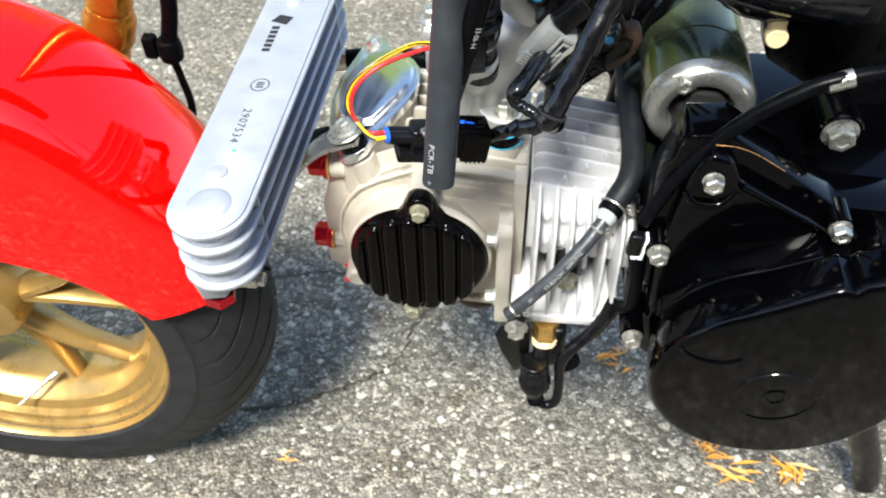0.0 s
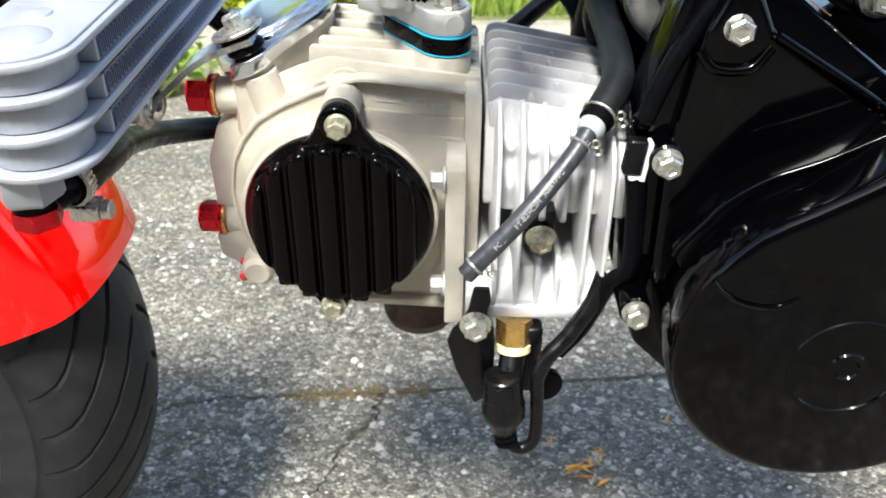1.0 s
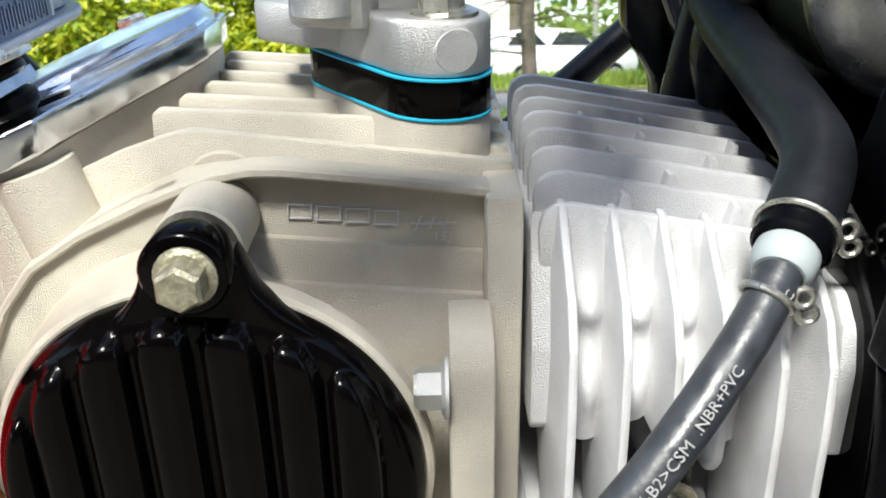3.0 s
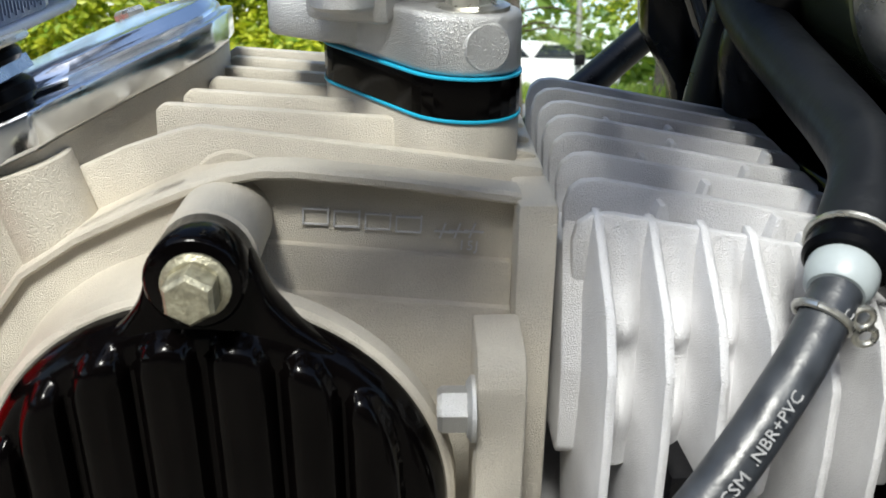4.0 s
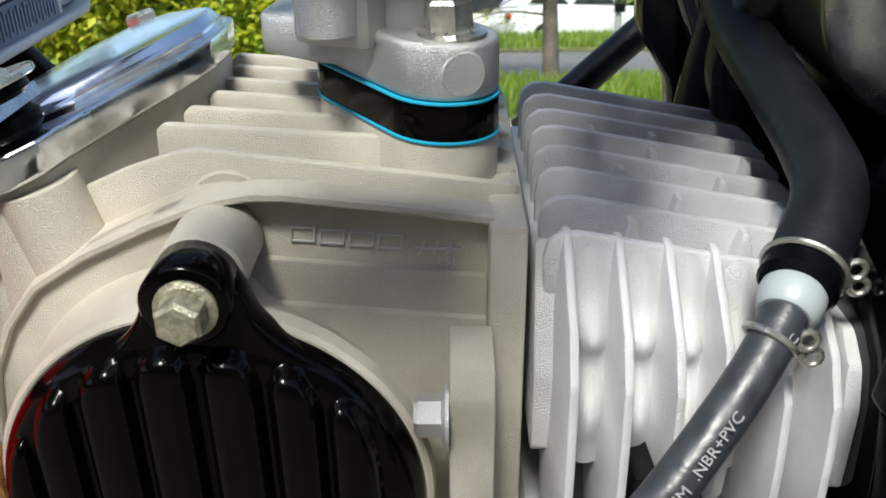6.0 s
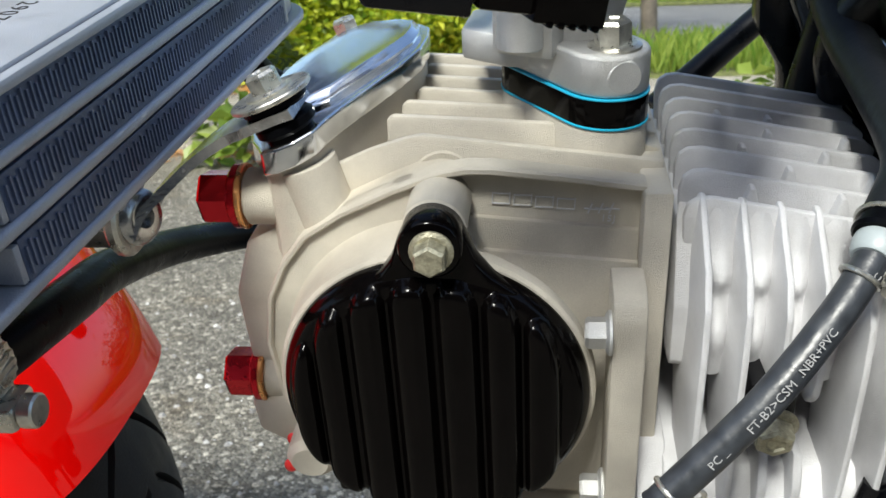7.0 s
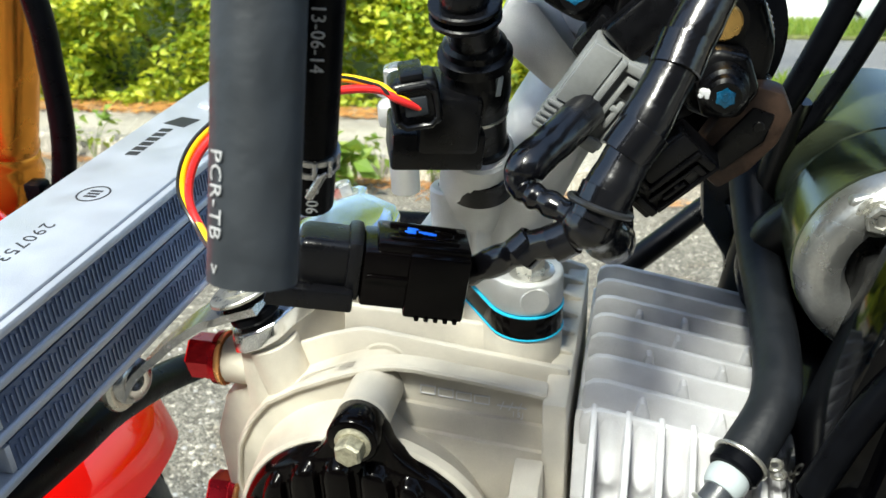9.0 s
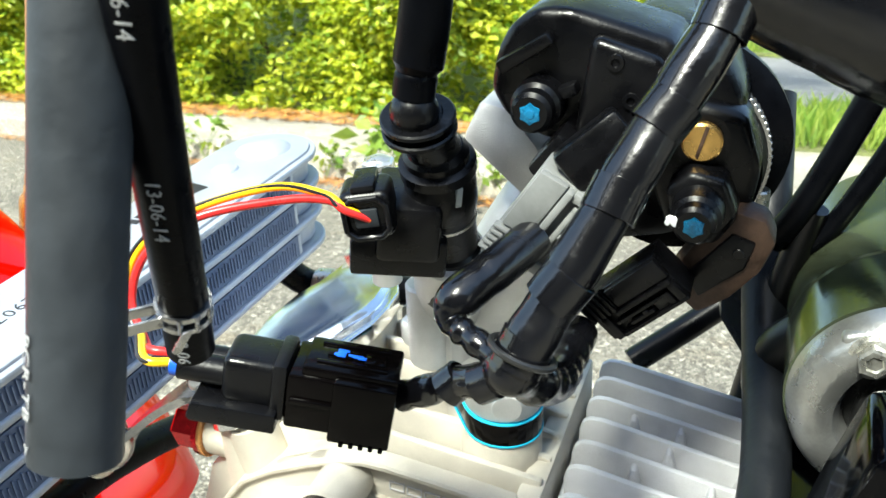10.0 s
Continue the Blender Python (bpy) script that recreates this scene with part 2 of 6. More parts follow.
for (x0, z0), (x1, z1) in zip(ridge[:17], [(62, 424.4), (41, 427.4)] + inward):
    strip.append([bm.verts.new(q) for q in ((x0, 31, z0), (x0, 26.2, z0), (x0 * 0.75 + x1 * 0.25, 25.4, z0 * 0.75 + z1 * 0.25), (x0 * 0.25 + x1 * 0.75, 25.4, z0 * 0.25 + z1 * 0.75), (x1, 26.2, z1), (x1, 31, z1))])
for s0, s1 in zip(strip, strip[1:]):
    for k in range(5):
        bm.faces.new((s0[k], s0[k + 1], s1[k + 1], s1[k]))
bm.faces.new(strip[0])
bm.faces.new(strip[-1][::-1])
bmesh.ops.recalc_face_normals(bm, faces=bm.faces[:])
b_prism(bm, [(8, 303), (62, 300), (62, 304), (8, 307)], "y", 25, 41, 0.8)
before = len(bm.verts)
b_lathe(bm, (1.5, 9, 367), (0, 1, 0), [(0, 46.5), (1, 47.5), (4.5, 47.9), (6, 47.8), (20, 49.5), (26, 50)], 64)
bm.verts.ensure_lookup_table()
for v in bm.verts[before:]:
    # undercut behind the rim on the panel's side
    side = min(1.0, max(0.0, (v.co.x - 4) / 14)) * min(1.0, max(0.0, (v.co.z - 320) / 20))
    k = 1 - 0.2 * side * min(1.0, max(0.0, (v.co.y - 13.6) / 14))
    v.co.x, v.co.z = 1.5 + (v.co.x - 1.5) * k, 367 + (v.co.z - 367) * k

head = part("cylinder_head", bm, HEAD, bike, "sandblasted warm grey cast aluminium cylinder head with cooling fins")
bm = BM()
b_cyl(bm, (-27, 36.5, 392), (-37, 36.5, 430.4), 9.4, 32, 0.4)
part("cover_post", bm, HEAD, head)
for p0, p1, r in (((4, 10.5, 421), (4, 40, 421), 8.9), ((4, 38, 423), (4, 43.5, 423), 9.4), ((-4, 6, 320), (-4, 40, 320), 8.5)):
    bm = BM()
    b_cyl(bm, p0, p1, r, 28, 0.8)
    part("bolt_boss", bm, HEAD, head)
for za, zb, ya in ((416.3, 411.2, 28.3), (406.2, 401.2, 26.6)):
    bm = BM()
    b_prism(bm, [(8, za), (61, zb), (61, 310), (8, 310)], "y", ya, 32, 0.7)
    part("stepped_panel", bm, HEAD, head)
for z in (416, 347):
    bm = BM()
    b_cyl(bm, (-36 if z == 416 else -40, 42, z), (-58 if z == 416 else -62, 42, z), 9.0, 28, 0.8)
    part("plug_boss", bm, HEAD, head)
# lug at the foot of the head, with three small red dabs
bm = BM()
b_cyl(bm, (-46, 60, 327), (-45.5, 20, 325), 8.6, 28, 2.4)
part("casting_lug", bm, HEAD, head)
bm = BM()
b_prism(bm, [(-68, 340), (-50, 346), (-40, 322), (-52, 318), (-67, 327)], "y", 34, 62, 2)
part("lug_web", bm, HEAD, head)
for c, r_ in (((-66, 53, 324), 3.4), ((-55, 34, 323), 2.4), ((-53, 22, 322), 2.4)):
    bm = BM()
    b_ball(bm, c, r_, 12, (1, 0.6, 1.2))
    part("red_dab", bm, WRED, head, "small red dab")
# joint flange towards the cylinder
bm = BM()
b_prism(bm, [(22, 426), (114, 426), (116, 350), (112, 292), (38, 286), (26, 292), (21, 320)], "x", 61, 69, 1.2)
flange = part("flange", bm, HEAD, head)
bm = BM()
b_prism(bm, [(4, 396), (5.5, 400), (9, 402.5), (22, 403), (24, 306), (14, 300), (5, 306)], "x", 52.5, 62, 1.0)
part("bolt_pad", bm, HEAD, head)
bolt(head, (52.5, 8, 389.5), (-1, 0, 0), 4.6, 6, 6.5, material=SILVER)
bolt(head, (52.5, 12, 326), (-1, 0, 0), 4.6, 6, 6.5, material=SILVER)
for i in range(7):
    y = 40 + 12 * i
    x0 = (-30, -14, -11, -8, -8, -8, -10)[i]
    bm = BM()
    if i == 0:
        prof = [(68, 428), (17, 434.6), (-2, 437), (-7, 436), (-18, 432.4), (-28, 428), (-36, 423), (-38, 404), (68, 404)]
    else:
        prof = [(68, 427), (40, 435), (x0 + 2, 438.5), (x0, 437), (x0 - 2, 404), (68, 404)]
    b_prism(bm, prof, "y", y - 1.4, y + 1.4, 0.8)
    part("fin", bm, HEAD, head)
for z in (416, 347):
    bm = BM()
    x = -58 if z == 416 else -62
    b_cyl(bm, (x, 42, z), (x - 1.8, 42, z), 10.4, 28, 0.4)
    part("copper_washer", bm, COPPER, head, "bright copper sealing washer")
    bm = BM()
    b_lathe(bm, (x - 1.8, 42, z), (-1, 0, 0), [(0, 10.2), (2, 10.2), (3, 9.0)], 28)
    b_lathe(bm, (x - 4.5, 42, z), (-1, 0, 0), [(0, 8.6), (9, 8.6), (10, 7.6), (10, 5.2), (7, 4.8)], 6)
    part("oil_plug", bm, REDANO, head, "red anodised hexagonal oil plug")
# engraved mark and casting number on the upper panel
bm = BM()
for k in range(4):
    xk = 19 + 6.2 * k
    zk = 421.2 - (xk - 19) * 0.1
    for a, b in (((xk, zk + 1.6), (xk + 5.2, zk + 1.3)), ((xk - 0.4, zk - 1.6), (xk + 4.8, zk - 1.9))):
        b_prism(bm, [(a[0], a[1]), (b[0], b[1]), (b[0], b[1] - 0.35), (a[0], a[1] - 0.35)], "y", 29.55, 30.2)
    for xa in (xk - 0.2, xk + 4.8):
        b_prism(bm, [(xa, zk + 1.6), (xa + 0.35, zk + 1.6), (xa + 0.15, zk - 1.8), (xa - 0.2, zk - 1.8)], "y", 29.55, 30.2)
for k in range(3):
    xk = 46 + 3 * k
    b_prism(bm, [(xk - 1, 417.4), (xk + 3, 417.0), (xk + 3.2, 417.4), (xk - 0.8, 417.8)], "y", 29.55, 30.2)
    b_prism(bm, [(xk, 416.0), (xk + 0.4, 416.0), (xk + 1.6, 419.2), (xk + 1.2, 419.2)], "y", 29.55, 30.2)
tagged(part("engraved_mark", bm, CYL, head, "fine engraved outline mark", smooth=0), "", "", "", "stuff")


def text_on(body, size, material, parent, m, name="lettering", label="", depth=0.08, spacing=1.0):
    """Letters of the built-in font as a thin mesh, drawn in millimetres and laid at m."""
    cu = bpy.data.curves.new(name, "FONT")
    cu.body, cu.size, cu.extrude, cu.resolution_u, cu.space_character = body, size, depth, 2, spacing
    cu.align_x, cu.align_y = "CENTER", "CENTER"
    tmp = bpy.data.objects.new("tmp", cu)
    me = bpy.data.meshes.new_from_object(tmp)
    bpy.data.objects.remove(tmp)
    bpy.data.curves.remove(cu)
    me.transform(Matrix.Scale(0.001, 4) @ m)
    me.materials.clear()
    me.materials.append(material)
    ob = new(name, me)
    ob.parent = parent
    if label:
        tagged(ob, label)
    return ob


def face_axes(o, right, up):
    r = Vector(right).normalized()
    u = (Vector(up) - r * r.dot(Vector(up))).normalized()
    n = r.cross(u)
    return Matrix(((r.x, u.x, n.x, o[0]), (r.y, u.y, n.y, o[1]), (r.z, u.z, n.z, o[2]), (0, 0, 0, 1)))


text_on("15J", 3.0, CYL, head, face_axes((52, 29.9, 414.2), (1, 0, -0.07), (0, 0, 1)), "casting_number", depth=0.3, spacing=1.15)

# round ribbed cam cover
R0, CX, CZ = 46.1, 1.5, 367
BARS = [(-37.6, 4.6), (-27.4, 4.7), (-15.6, 5.3), (-3.2, 5.5), (9.8, 5.6), (22.2, 5.0), (33.6, 5.2)]


def cover_height(x, z):
    """How far the face stands out at a place: a rounded rim, and bars with rounded shoulders on it."""
    r = math.hypot(x - CX, z - CZ)
    edge = min(1.0, max(0.0, R0 - r) / 6.0)
    h = 9.6 * max(0.0, 1 - (1 - edge) ** 2.3) ** (1 / 2.3)
    reach = R0 - (4.2 if z > CZ - 4 else 4.2 + (z - CZ + 4) / 6) - r
    best = max(w - math.hypot(x - c, max(0.0, w - reach) * 0.8) for c, w in BARS)
    if best > 0:
        h += 4.2 * max(0.0, 1 - (1 - min(1.0, best / 4.2)) ** 2.2) ** (1 / 2.2) * min(1.0, edge * 1.6)
    return h


bm = BM()
cols = []
for i in range(189):
    x = -R0 * math.cos(math.pi * i / 188) * 0.9999
    span = math.sqrt(R0 * R0 - x * x)
    col = [bm.verts.new((CX + x, 12, CZ - span))]
    for k in range(1, 90):
        z = CZ - math.cos(math.pi * k / 90) * span
        col.append(bm.verts.new((CX + x, 12 - cover_height(CX + x, z), z)))
    col.append(bm.verts.new((CX + x, 12, CZ + span)))
    cols.append(col)
for c0, c1 in zip(cols, cols[1:]):
    for k in range(90):
        bm.faces.new((c0[k], c1[k], c1[k + 1], c0[k + 1]))
b_lathe(bm, (CX, 14, CZ), (0, -1, 0), [(0, R0), (2.2, R0)], 96)
b_prism(bm, [(CX + a, CZ + b) for a, b in ((-24, 38), (-13, 43), (-9, 48), (-7.2, 54), (-3.4, 60), (2.5, 62.5), (8.4, 60), (12.2, 54), (14, 48), (18, 43), (27, 36))], "y", 3.4, 12, 2.4, 4)
b_prism(bm, [(CX + a, CZ + b) for a, b in ((-16, -42), (-12, -48), (-10, -53), (-5.5, -55.5), (-1, -53), (2, -47), (8, -42))], "y", 3, 12, 1.2)
b_cyl(bm, (4, 11, 421), (4, -1, 421), 8.6, 28, 0.9)
feet = []
for c, w in BARS[1:6]:
    zf = CZ - math.sqrt(max(4.0, (R0 - 1.0) ** 2 - (c - CX) ** 2))
    feet.append([(c - w + 1, zf + 6), (c + w - 1, zf + 6), (c + w - 1.4, zf - 2.2), (c - w + 1.4, zf - 2.2)])
cover = part("cam_cover", bm, COVER, bike, "round gloss black cam cover with vertical ribs", smooth=55)
for foot in feet:
    bm = BM()
    b_prism(bm, foot, "y", 2.6, 12, 1.6, 3)
    part("rib_foot", bm, COVER, cover)
bolt(cover, (4.6, -1, 421), (0, -1, 0), 4.7, 5.6, 6.0, 1.2, OLDBOLT, up=(0, 0, 1), dimple=False)
bolt(cover, (-4, 3, 318), (0, -1, 0), 5.2, 5.0, 6.6, 1.2, OLDBOLT, up=(0, 0, 1), dimple=False)

# polished tappet cover with the cooler bracket's stack on its near ear
bm = BM()
out = [(-51.5, 33), (-49.5, 28.6), (-45, 26.6), (-39, 27), (-33.6, 31), (-31.2, 38), (-28, 44), (-13, 66), (-8, 77), (-7, 89), (-8, 101), (-13, 112), (-30, 133), (-35, 138), (-36, 145), (-41, 150), (-47, 151), (-53, 148), (-57, 135), (-65, 112), (-68, 89), (-65, 66), (-57, 44)]
vs = b_prism(bm, out, "z", 427, 435, 1.2, 3)
inner = [(-46, 48), (-33, 50), (-18, 69), (-11, 80), (-9.8, 89), (-11, 100), (-18, 111), (-33, 128), (-46, 130), (-60, 110), (-64, 89), (-60, 67)]
rings = []
for shrink, lift in ((0.0, 0.0), (0.0, 1.6), (0.012, 2.4), (0.03, 2.8), (0.05, 3.4), (0.09, 5.0), (0.105, 5.4), (0.13, 5.6), (0.5, 5.8), (0.95, 5.9)):
    rings.append([bm.verts.new((x + (-37 - x) * shrink, y + (89 - y) * shrink, 434.4 + lift)) for x, y in inner])
for r0, r1 in zip(rings, rings[1:]):
    for k in range(len(inner)):
        bm.faces.new((r0[k], r0[(k + 1) % len(inner)], r1[(k + 1) % len(inner)], r1[k]))
bm.faces.new(rings[-1])
vs += [v for r in rings for v in r]
for v in vs:
    v.co = Vector((v.co.x + 2.5, v.co.y - 1.0, v.co.z + 0.36 * (v.co.x + 46.5) + 3.0))
tappet = part("tappet_cover", bm, CHROME, bike, "polished aluminium tappet cover", smooth=32)
bm = BM()
chest = [[], []]
for x, y in out:
    x, y = -38 + (x + 38) * 0.95, 89 + (y - 89) * 0.95
    for ring, z in zip(chest, (398, 427)):
        ring.append(bm.verts.new((x + 2.5, y - 1, z + 3.0 + 0.36 * (x + 46.5) - (0.2 if z == 427 else 0))))
for k in range(len(out)):
    bm.faces.new((chest[0][k], chest[0][(k + 1) % len(out)], chest[1][(k + 1) % len(out)], chest[1][k]))
bm.faces.new(chest[0])
bm.faces.new(chest[1][::-1])
bmesh.ops.recalc_face_normals(bm, faces=bm.faces[:])
part("valve_chest", bm, HEAD, head)
bolt(tappet, (-43, 140, 437.3), (-0.3, 0, 1), 5, 6, 8)
SB, SN = Vector((-38.5, 34.5, 438)), Vector((-0.34, 0, 0.94)).normalized()
for h0, h1, r in ((0, 5, 7.4), (3.5, 8, 9.2), (10.8, 13.8, 9.8)):
    bm = BM()
    b_cyl(bm, SB + SN * h0, SB + SN * h1, r, 32, 1.2)
    part("rubber_bush", bm, RUBBER, tappet)
bm = BM()
b_cyl(bm, SB + SN * 13.8, SB + SN * 15.4, 12.4, 40, 0.4)
part("washer", bm, STEEL, tappet)
bolt(tappet, SB + SN * 15.4, SN, 5.0, 5.4, 7.2, 1.2)

# intake tower, gasket block and manifold
def tilt_in(vs):
    for v in vs:
        v.co.z -= 0.045 * (v.co.x - 40)


def oval(r):
    return stadium((33, 77), (51, 53.5), r, 14)


bm = BM()
tilt_in(b_prism(bm, oval(13.0), "z", 408, 437.2, 0.8))
part("intake_tower", bm, HEAD, head)
manifold_bm = BM()
tilt_in(b_prism(manifold_bm, oval(13.0), "z", 446.6, 459.0, 1.6, 3))
tilt_in(b_prism(manifold_bm, [(8, 70), (22, 62), (36, 60), (40, 84), (24, 100), (10, 92)], "z", 448, 458, 1.5))
b_tube(manifold_bm, [(38, 71, 452), (41, 72, 466), (48, 74, 485), (62, 80, 510), (82, 90, 540)], lambda t: 17 - 2 * t, 28, 8)
b_cyl(manifold_bm, (27, 52, 458), (27, 52, 487.5), 7.0, 24, 0.8)
b_prism(manifold_bm, [(18, 56), (36, 48), (44, 66), (24, 76)], "z", 455, 482, 2)
b_cyl(manifold_bm, (30, 62, 470), (38, 44, 505), 11, 24, 1)
b_cyl(manifold_bm, (56, 41.4, 452), (55, 45, 452), 5, 24, 0.4)
manifold = part("intake_manifold", manifold_bm, SILVER, bike, "silver cast aluminium intake manifold with bolted flange")
bm = BM()
b_cyl(bm, (27, 52, 487.4), (27, 52, 488.1), 4.2, 20, 0.2)
part("threaded_hole", bm, BLACK, manifold)
bm = BM()
tilt_in(b_prism(bm, oval(13.4), "z", 437.2, 437.9, 0.2))
tilt_in(b_prism(bm, oval(13.4), "z", 446.0, 446.6, 0.2))
part("gasket", bm, BLUEG, manifold, "thin light blue gasket edges")
bm = BM()
tilt_in(b_prism(bm, oval(13.1), "z", 437.9, 446.0, 0.2))
part("insulator_block", bm, COVER, manifold, "gloss black insulator block")
bolt(manifold, (53, 51, 458), (-0.05, 0, 1), 5.4, 7, 8.2, 1.4)

# ---- cylinder with its fins ----
bm = BM()
wall = [(30, 420), (27, 410), (24, 400), (21, 390), (20, 380), (20, 371), (22, 368.5), (84, 367), (84, 341), (14, 336), (8, 326), (5, 322), (5, 313), (118, 313), (118, 414), (30, 414)]
b_prism(bm, wall, "x", 71, 135, 1.2)
b_prism(bm, [(7, 398), (9, 408), (15, 414), (112, 414), (112, 330), (44, 330), (44, 370), (9, 372)], "x", 133, 139, 1.5)
b_prism(bm, [(20, 340), (112, 340), (112, 310), (8, 310), (8, 322)], "x", 63, 72, 1.2)


def lean_top(bm, fin_x=None):
    """Fin tops fall towards the case, and upright fins thicken towards their roots."""
    for v in bm.verts:
        if fin_x is not None:
            z, front = v.co.z, 2.0
            for z0, y0, z1, y1 in ((385, 2, 400, 3.5), (400, 3.5, 410, 9), (410, 9, 419, 21), (419, 21, 424, 30)):
                if z > z0:
                    front = y0 + (y1 - y0) * min(1.0, (z - z0) / (z1 - z0))
            root = min(1.0, max(0.0, (v.co.y - front - 1) / 16)) * min(1.0, max(0.0, (z - 362) / 10))
            v.co.x = fin_x + (v.co.x - fin_x) * (0.72 + 2.0 * root)
        v.co.z -= 0.13 * max(0.0, v.co.x - 72) * min(1.0, max(0.0, (v.co.z - 335) / 80))


lean_top(bm)
cyl = part("cylinder", bm, CYL, bike, "bright silver cast aluminium cylinder with cooling fins")
for i in range(8):
    y = 27.5 + 11.6 * i
    z = 423.5 + (0, 3, 5, 6, 7, 7.5, 8, 8)[i]
    bm = BM()
    prof = [(73, 408), (72.5, z - 7), (73.5, z - 3), (76, z - 0.8), (80, z), (134, z - 3), (138, z - 6), (138, 408)]
    b_prism(bm, prof, "y", y - 1.3, y + 1.3, 0.8)
    lean_top(bm)
    part("fin", bm, CYL, cyl)
    for xp in {1: (92.6, 117.9), 2: (105.7, 130), 3: (94, 119), 4: (104, 128), 5: (106.4, 90)}.get(i, ()):
        bm = BM()
        b_prism(bm, [(xp - 5.5, 404), (xp - 0.9, z - 2.6), (xp + 0.9, z - 2.6), (xp + 5.5, 404)], "y", y - 5, y, 0.8)
        lean_top(bm)
        part("casting_peg", bm, CYL, cyl)
for i, x in enumerate((77.5, 88.5, 99, 109, 120.5, 130.5)):
    bm = BM()
    prof = [(30, 423.5), (26, 423), (21, 419), (9, 410), (3.5, 400), (2, 385), (1.5, 360), (2, 335), (4, 318), (30, 316), (34, 380)]
    if i in (2, 3):
        prof = [(30, 423.5), (26, 423), (21, 419), (9, 410), (3.5, 400), (2, 385), (3.5, 374), (7, 369), (30, 366)]
    b_prism(bm, prof, "x", x - 1.5, x + 1.5, 1.0)
    lean_top(bm, x)
    part("fin", bm, CYL, cyl)
    if i in (2, 3):
        bm = BM()
        b_prism(bm, [(30, 347), (8, 346), (4, 336), (4, 318), (30, 316)], "x", x - 1.5, x + 1.5, 1.0)
        part("fin", bm, CYL, cyl)
bm = BM()
b_box(bm, (92, 7, 354), (106, 34, 373), 2)
part("bolt_boss", bm, BLACK, cyl)
bolt(cyl, (98.8, 5, 360), (0, -0.95, -0.2), 5.8, 6, 7.6, 1.6, OLDBOLT, up=(0, 0, 1))
bm = BM()
b_box(bm, (72, 2.5, 312), (130, 60, 319), 1.2)
part("base_ledge", bm, CYL, cyl)
bm = BM()
FINX = (77.5, 88.5, 99, 109, 120.5, 130.5)
grid = []
for a in range(107):
    x = 77.5 + 0.5 * a
    lo_ = max(f for f in FINX if f <= x + 1e-6)
    hi_ = min([f for f in FINX if f > lo_] or [lo_ + 10])
    across = math.sin(math.pi * (x - lo_) / (hi_ - lo_)) ** 1.5 if hi_ > lo_ else 0
    row = []
    for b in range(54):
        z = 368 + b
        base = 18.5 + 0.003 * (z - 372) ** 2
        swell = 3.6 * math.exp(-((z - 402) / 4.5) ** 2) + 3.4 * math.exp(-((z - 383) / 7.5) ** 2)
        row.append(bm.verts.new((x, base - swell * across + 2.5 * (1 - across), z)))
    grid.append(row)
for g0, g1 in zip(grid, grid[1:]):
    for b in range(53):
        bm.faces.new((g0[b], g1[b], g1[b + 1], g0[b + 1]))
lean_top(bm)
part("cast_wall", bm, CYL, cyl, "bright cast wall with soft swells between the fins", smooth=80)

# ---- crankcase ----
bm = BM()
b_prism(bm, [(140, 330), (135, 420), (146, 470), (152, 492), (176, 494), (242, 446), (330, 440), (360, 400), (360, 270), (200, 250), (150, 300)], "y", -2, 28, 3)
b_prism(bm, [(140, 330), (138, 415), (180, 440), (330, 440), (360, 400), (360, 270), (200, 250), (150, 300)], "y", 26, 150, 3)
panel = [(150, 345), (148, 410), (156, 470), (164, 490), (176, 486), (184, 470), (240, 434), (320, 430), (330, 400), (330, 350), (200, 345)]
b_prism(bm, panel, "y", -14, 0, 4, 3)
b_lathe(bm, (230, 40, 344), (0, -1, 0), [(0, 74), (70, 77), (92, 79), (97, 78), (99.5, 75)], 80)
b_lathe(bm, (229, -60.4, 336), (0, -1, 0), [(0, 27), (1.3, 26.2), (1.3, 24.6), (0.3, 23.8), (0.3, 9), (1.5, 8), (1.5, 5.5), (0.3, 4.6), (0.3, 2)], 56)
EDGE = [(162, 384), (170, 394), (178.5, 403), (188, 409.5), (197, 414.5), (214, 425), (233, 438), (239, 440.5), (245, 438.5), (249, 444)]
LIP = [(153, 376), (155, 381), (163, 392), (171, 402.5), (187, 414.5), (208, 423.5), (233, 437)]
b_prism(bm, LIP + [(238, 426), (254, 426), (262, 446), (330, 452), (330, 340), (176, 340), (160, 362)], "y", -33.5, -4, 1.6, 2)
b_prism(bm, EDGE + [(270, 452), (300, 440)] + [(230 + 78 * math.cos(radians(q)), 344 + 78 * math.sin(radians(q))) for q in range(40, -204, -6)], "y", -61, -30, 7, 5, True)
case = part("crankcase", bm, CASE, bike, "gloss black engine case with round generator cover")
for p in ((168, -13, 472), (148.5, -15, 412.5), (144, -20, 334), (245, -13, 439)):
    bm = BM()
    b_cyl(bm, (p[0], 6, p[2]), (p[0], p[1], p[2]), 7.8, 24, 1)
    part("boss", bm, CASE, case)
    bolt(case, p, (0, -1, 0), 5.7, 6.5, 6.7, 1.2, up=(0, 0, 1))
bm = BM()
b_cyl(bm, (243, 60, 472), (243, 30, 472), 13, 24, 1)
part("boss", bm, CASE, case)
bm = BM()
b_cyl(bm, (243, 34, 472), (243, 31, 472), 12.5, 28, 0.6)
part("washer", bm, STEEL, case)
bolt(case, (243, 31, 472), (0, -1, 0), 8.0, 7, 10.5, 2)
bm = BM()
b_tube(bm, [(184, -14, 469), (211, -14, 453), (237, -14, 437.5)], 2.2, 12, 4)
part("edge_rib", bm, CASE, case)
bm = BM()
b_tube(bm, [(155, -12, 462), (161, -15, 455.5), (175, -15, 455.5), (183, -13, 464)], 2.4, 12, 6)
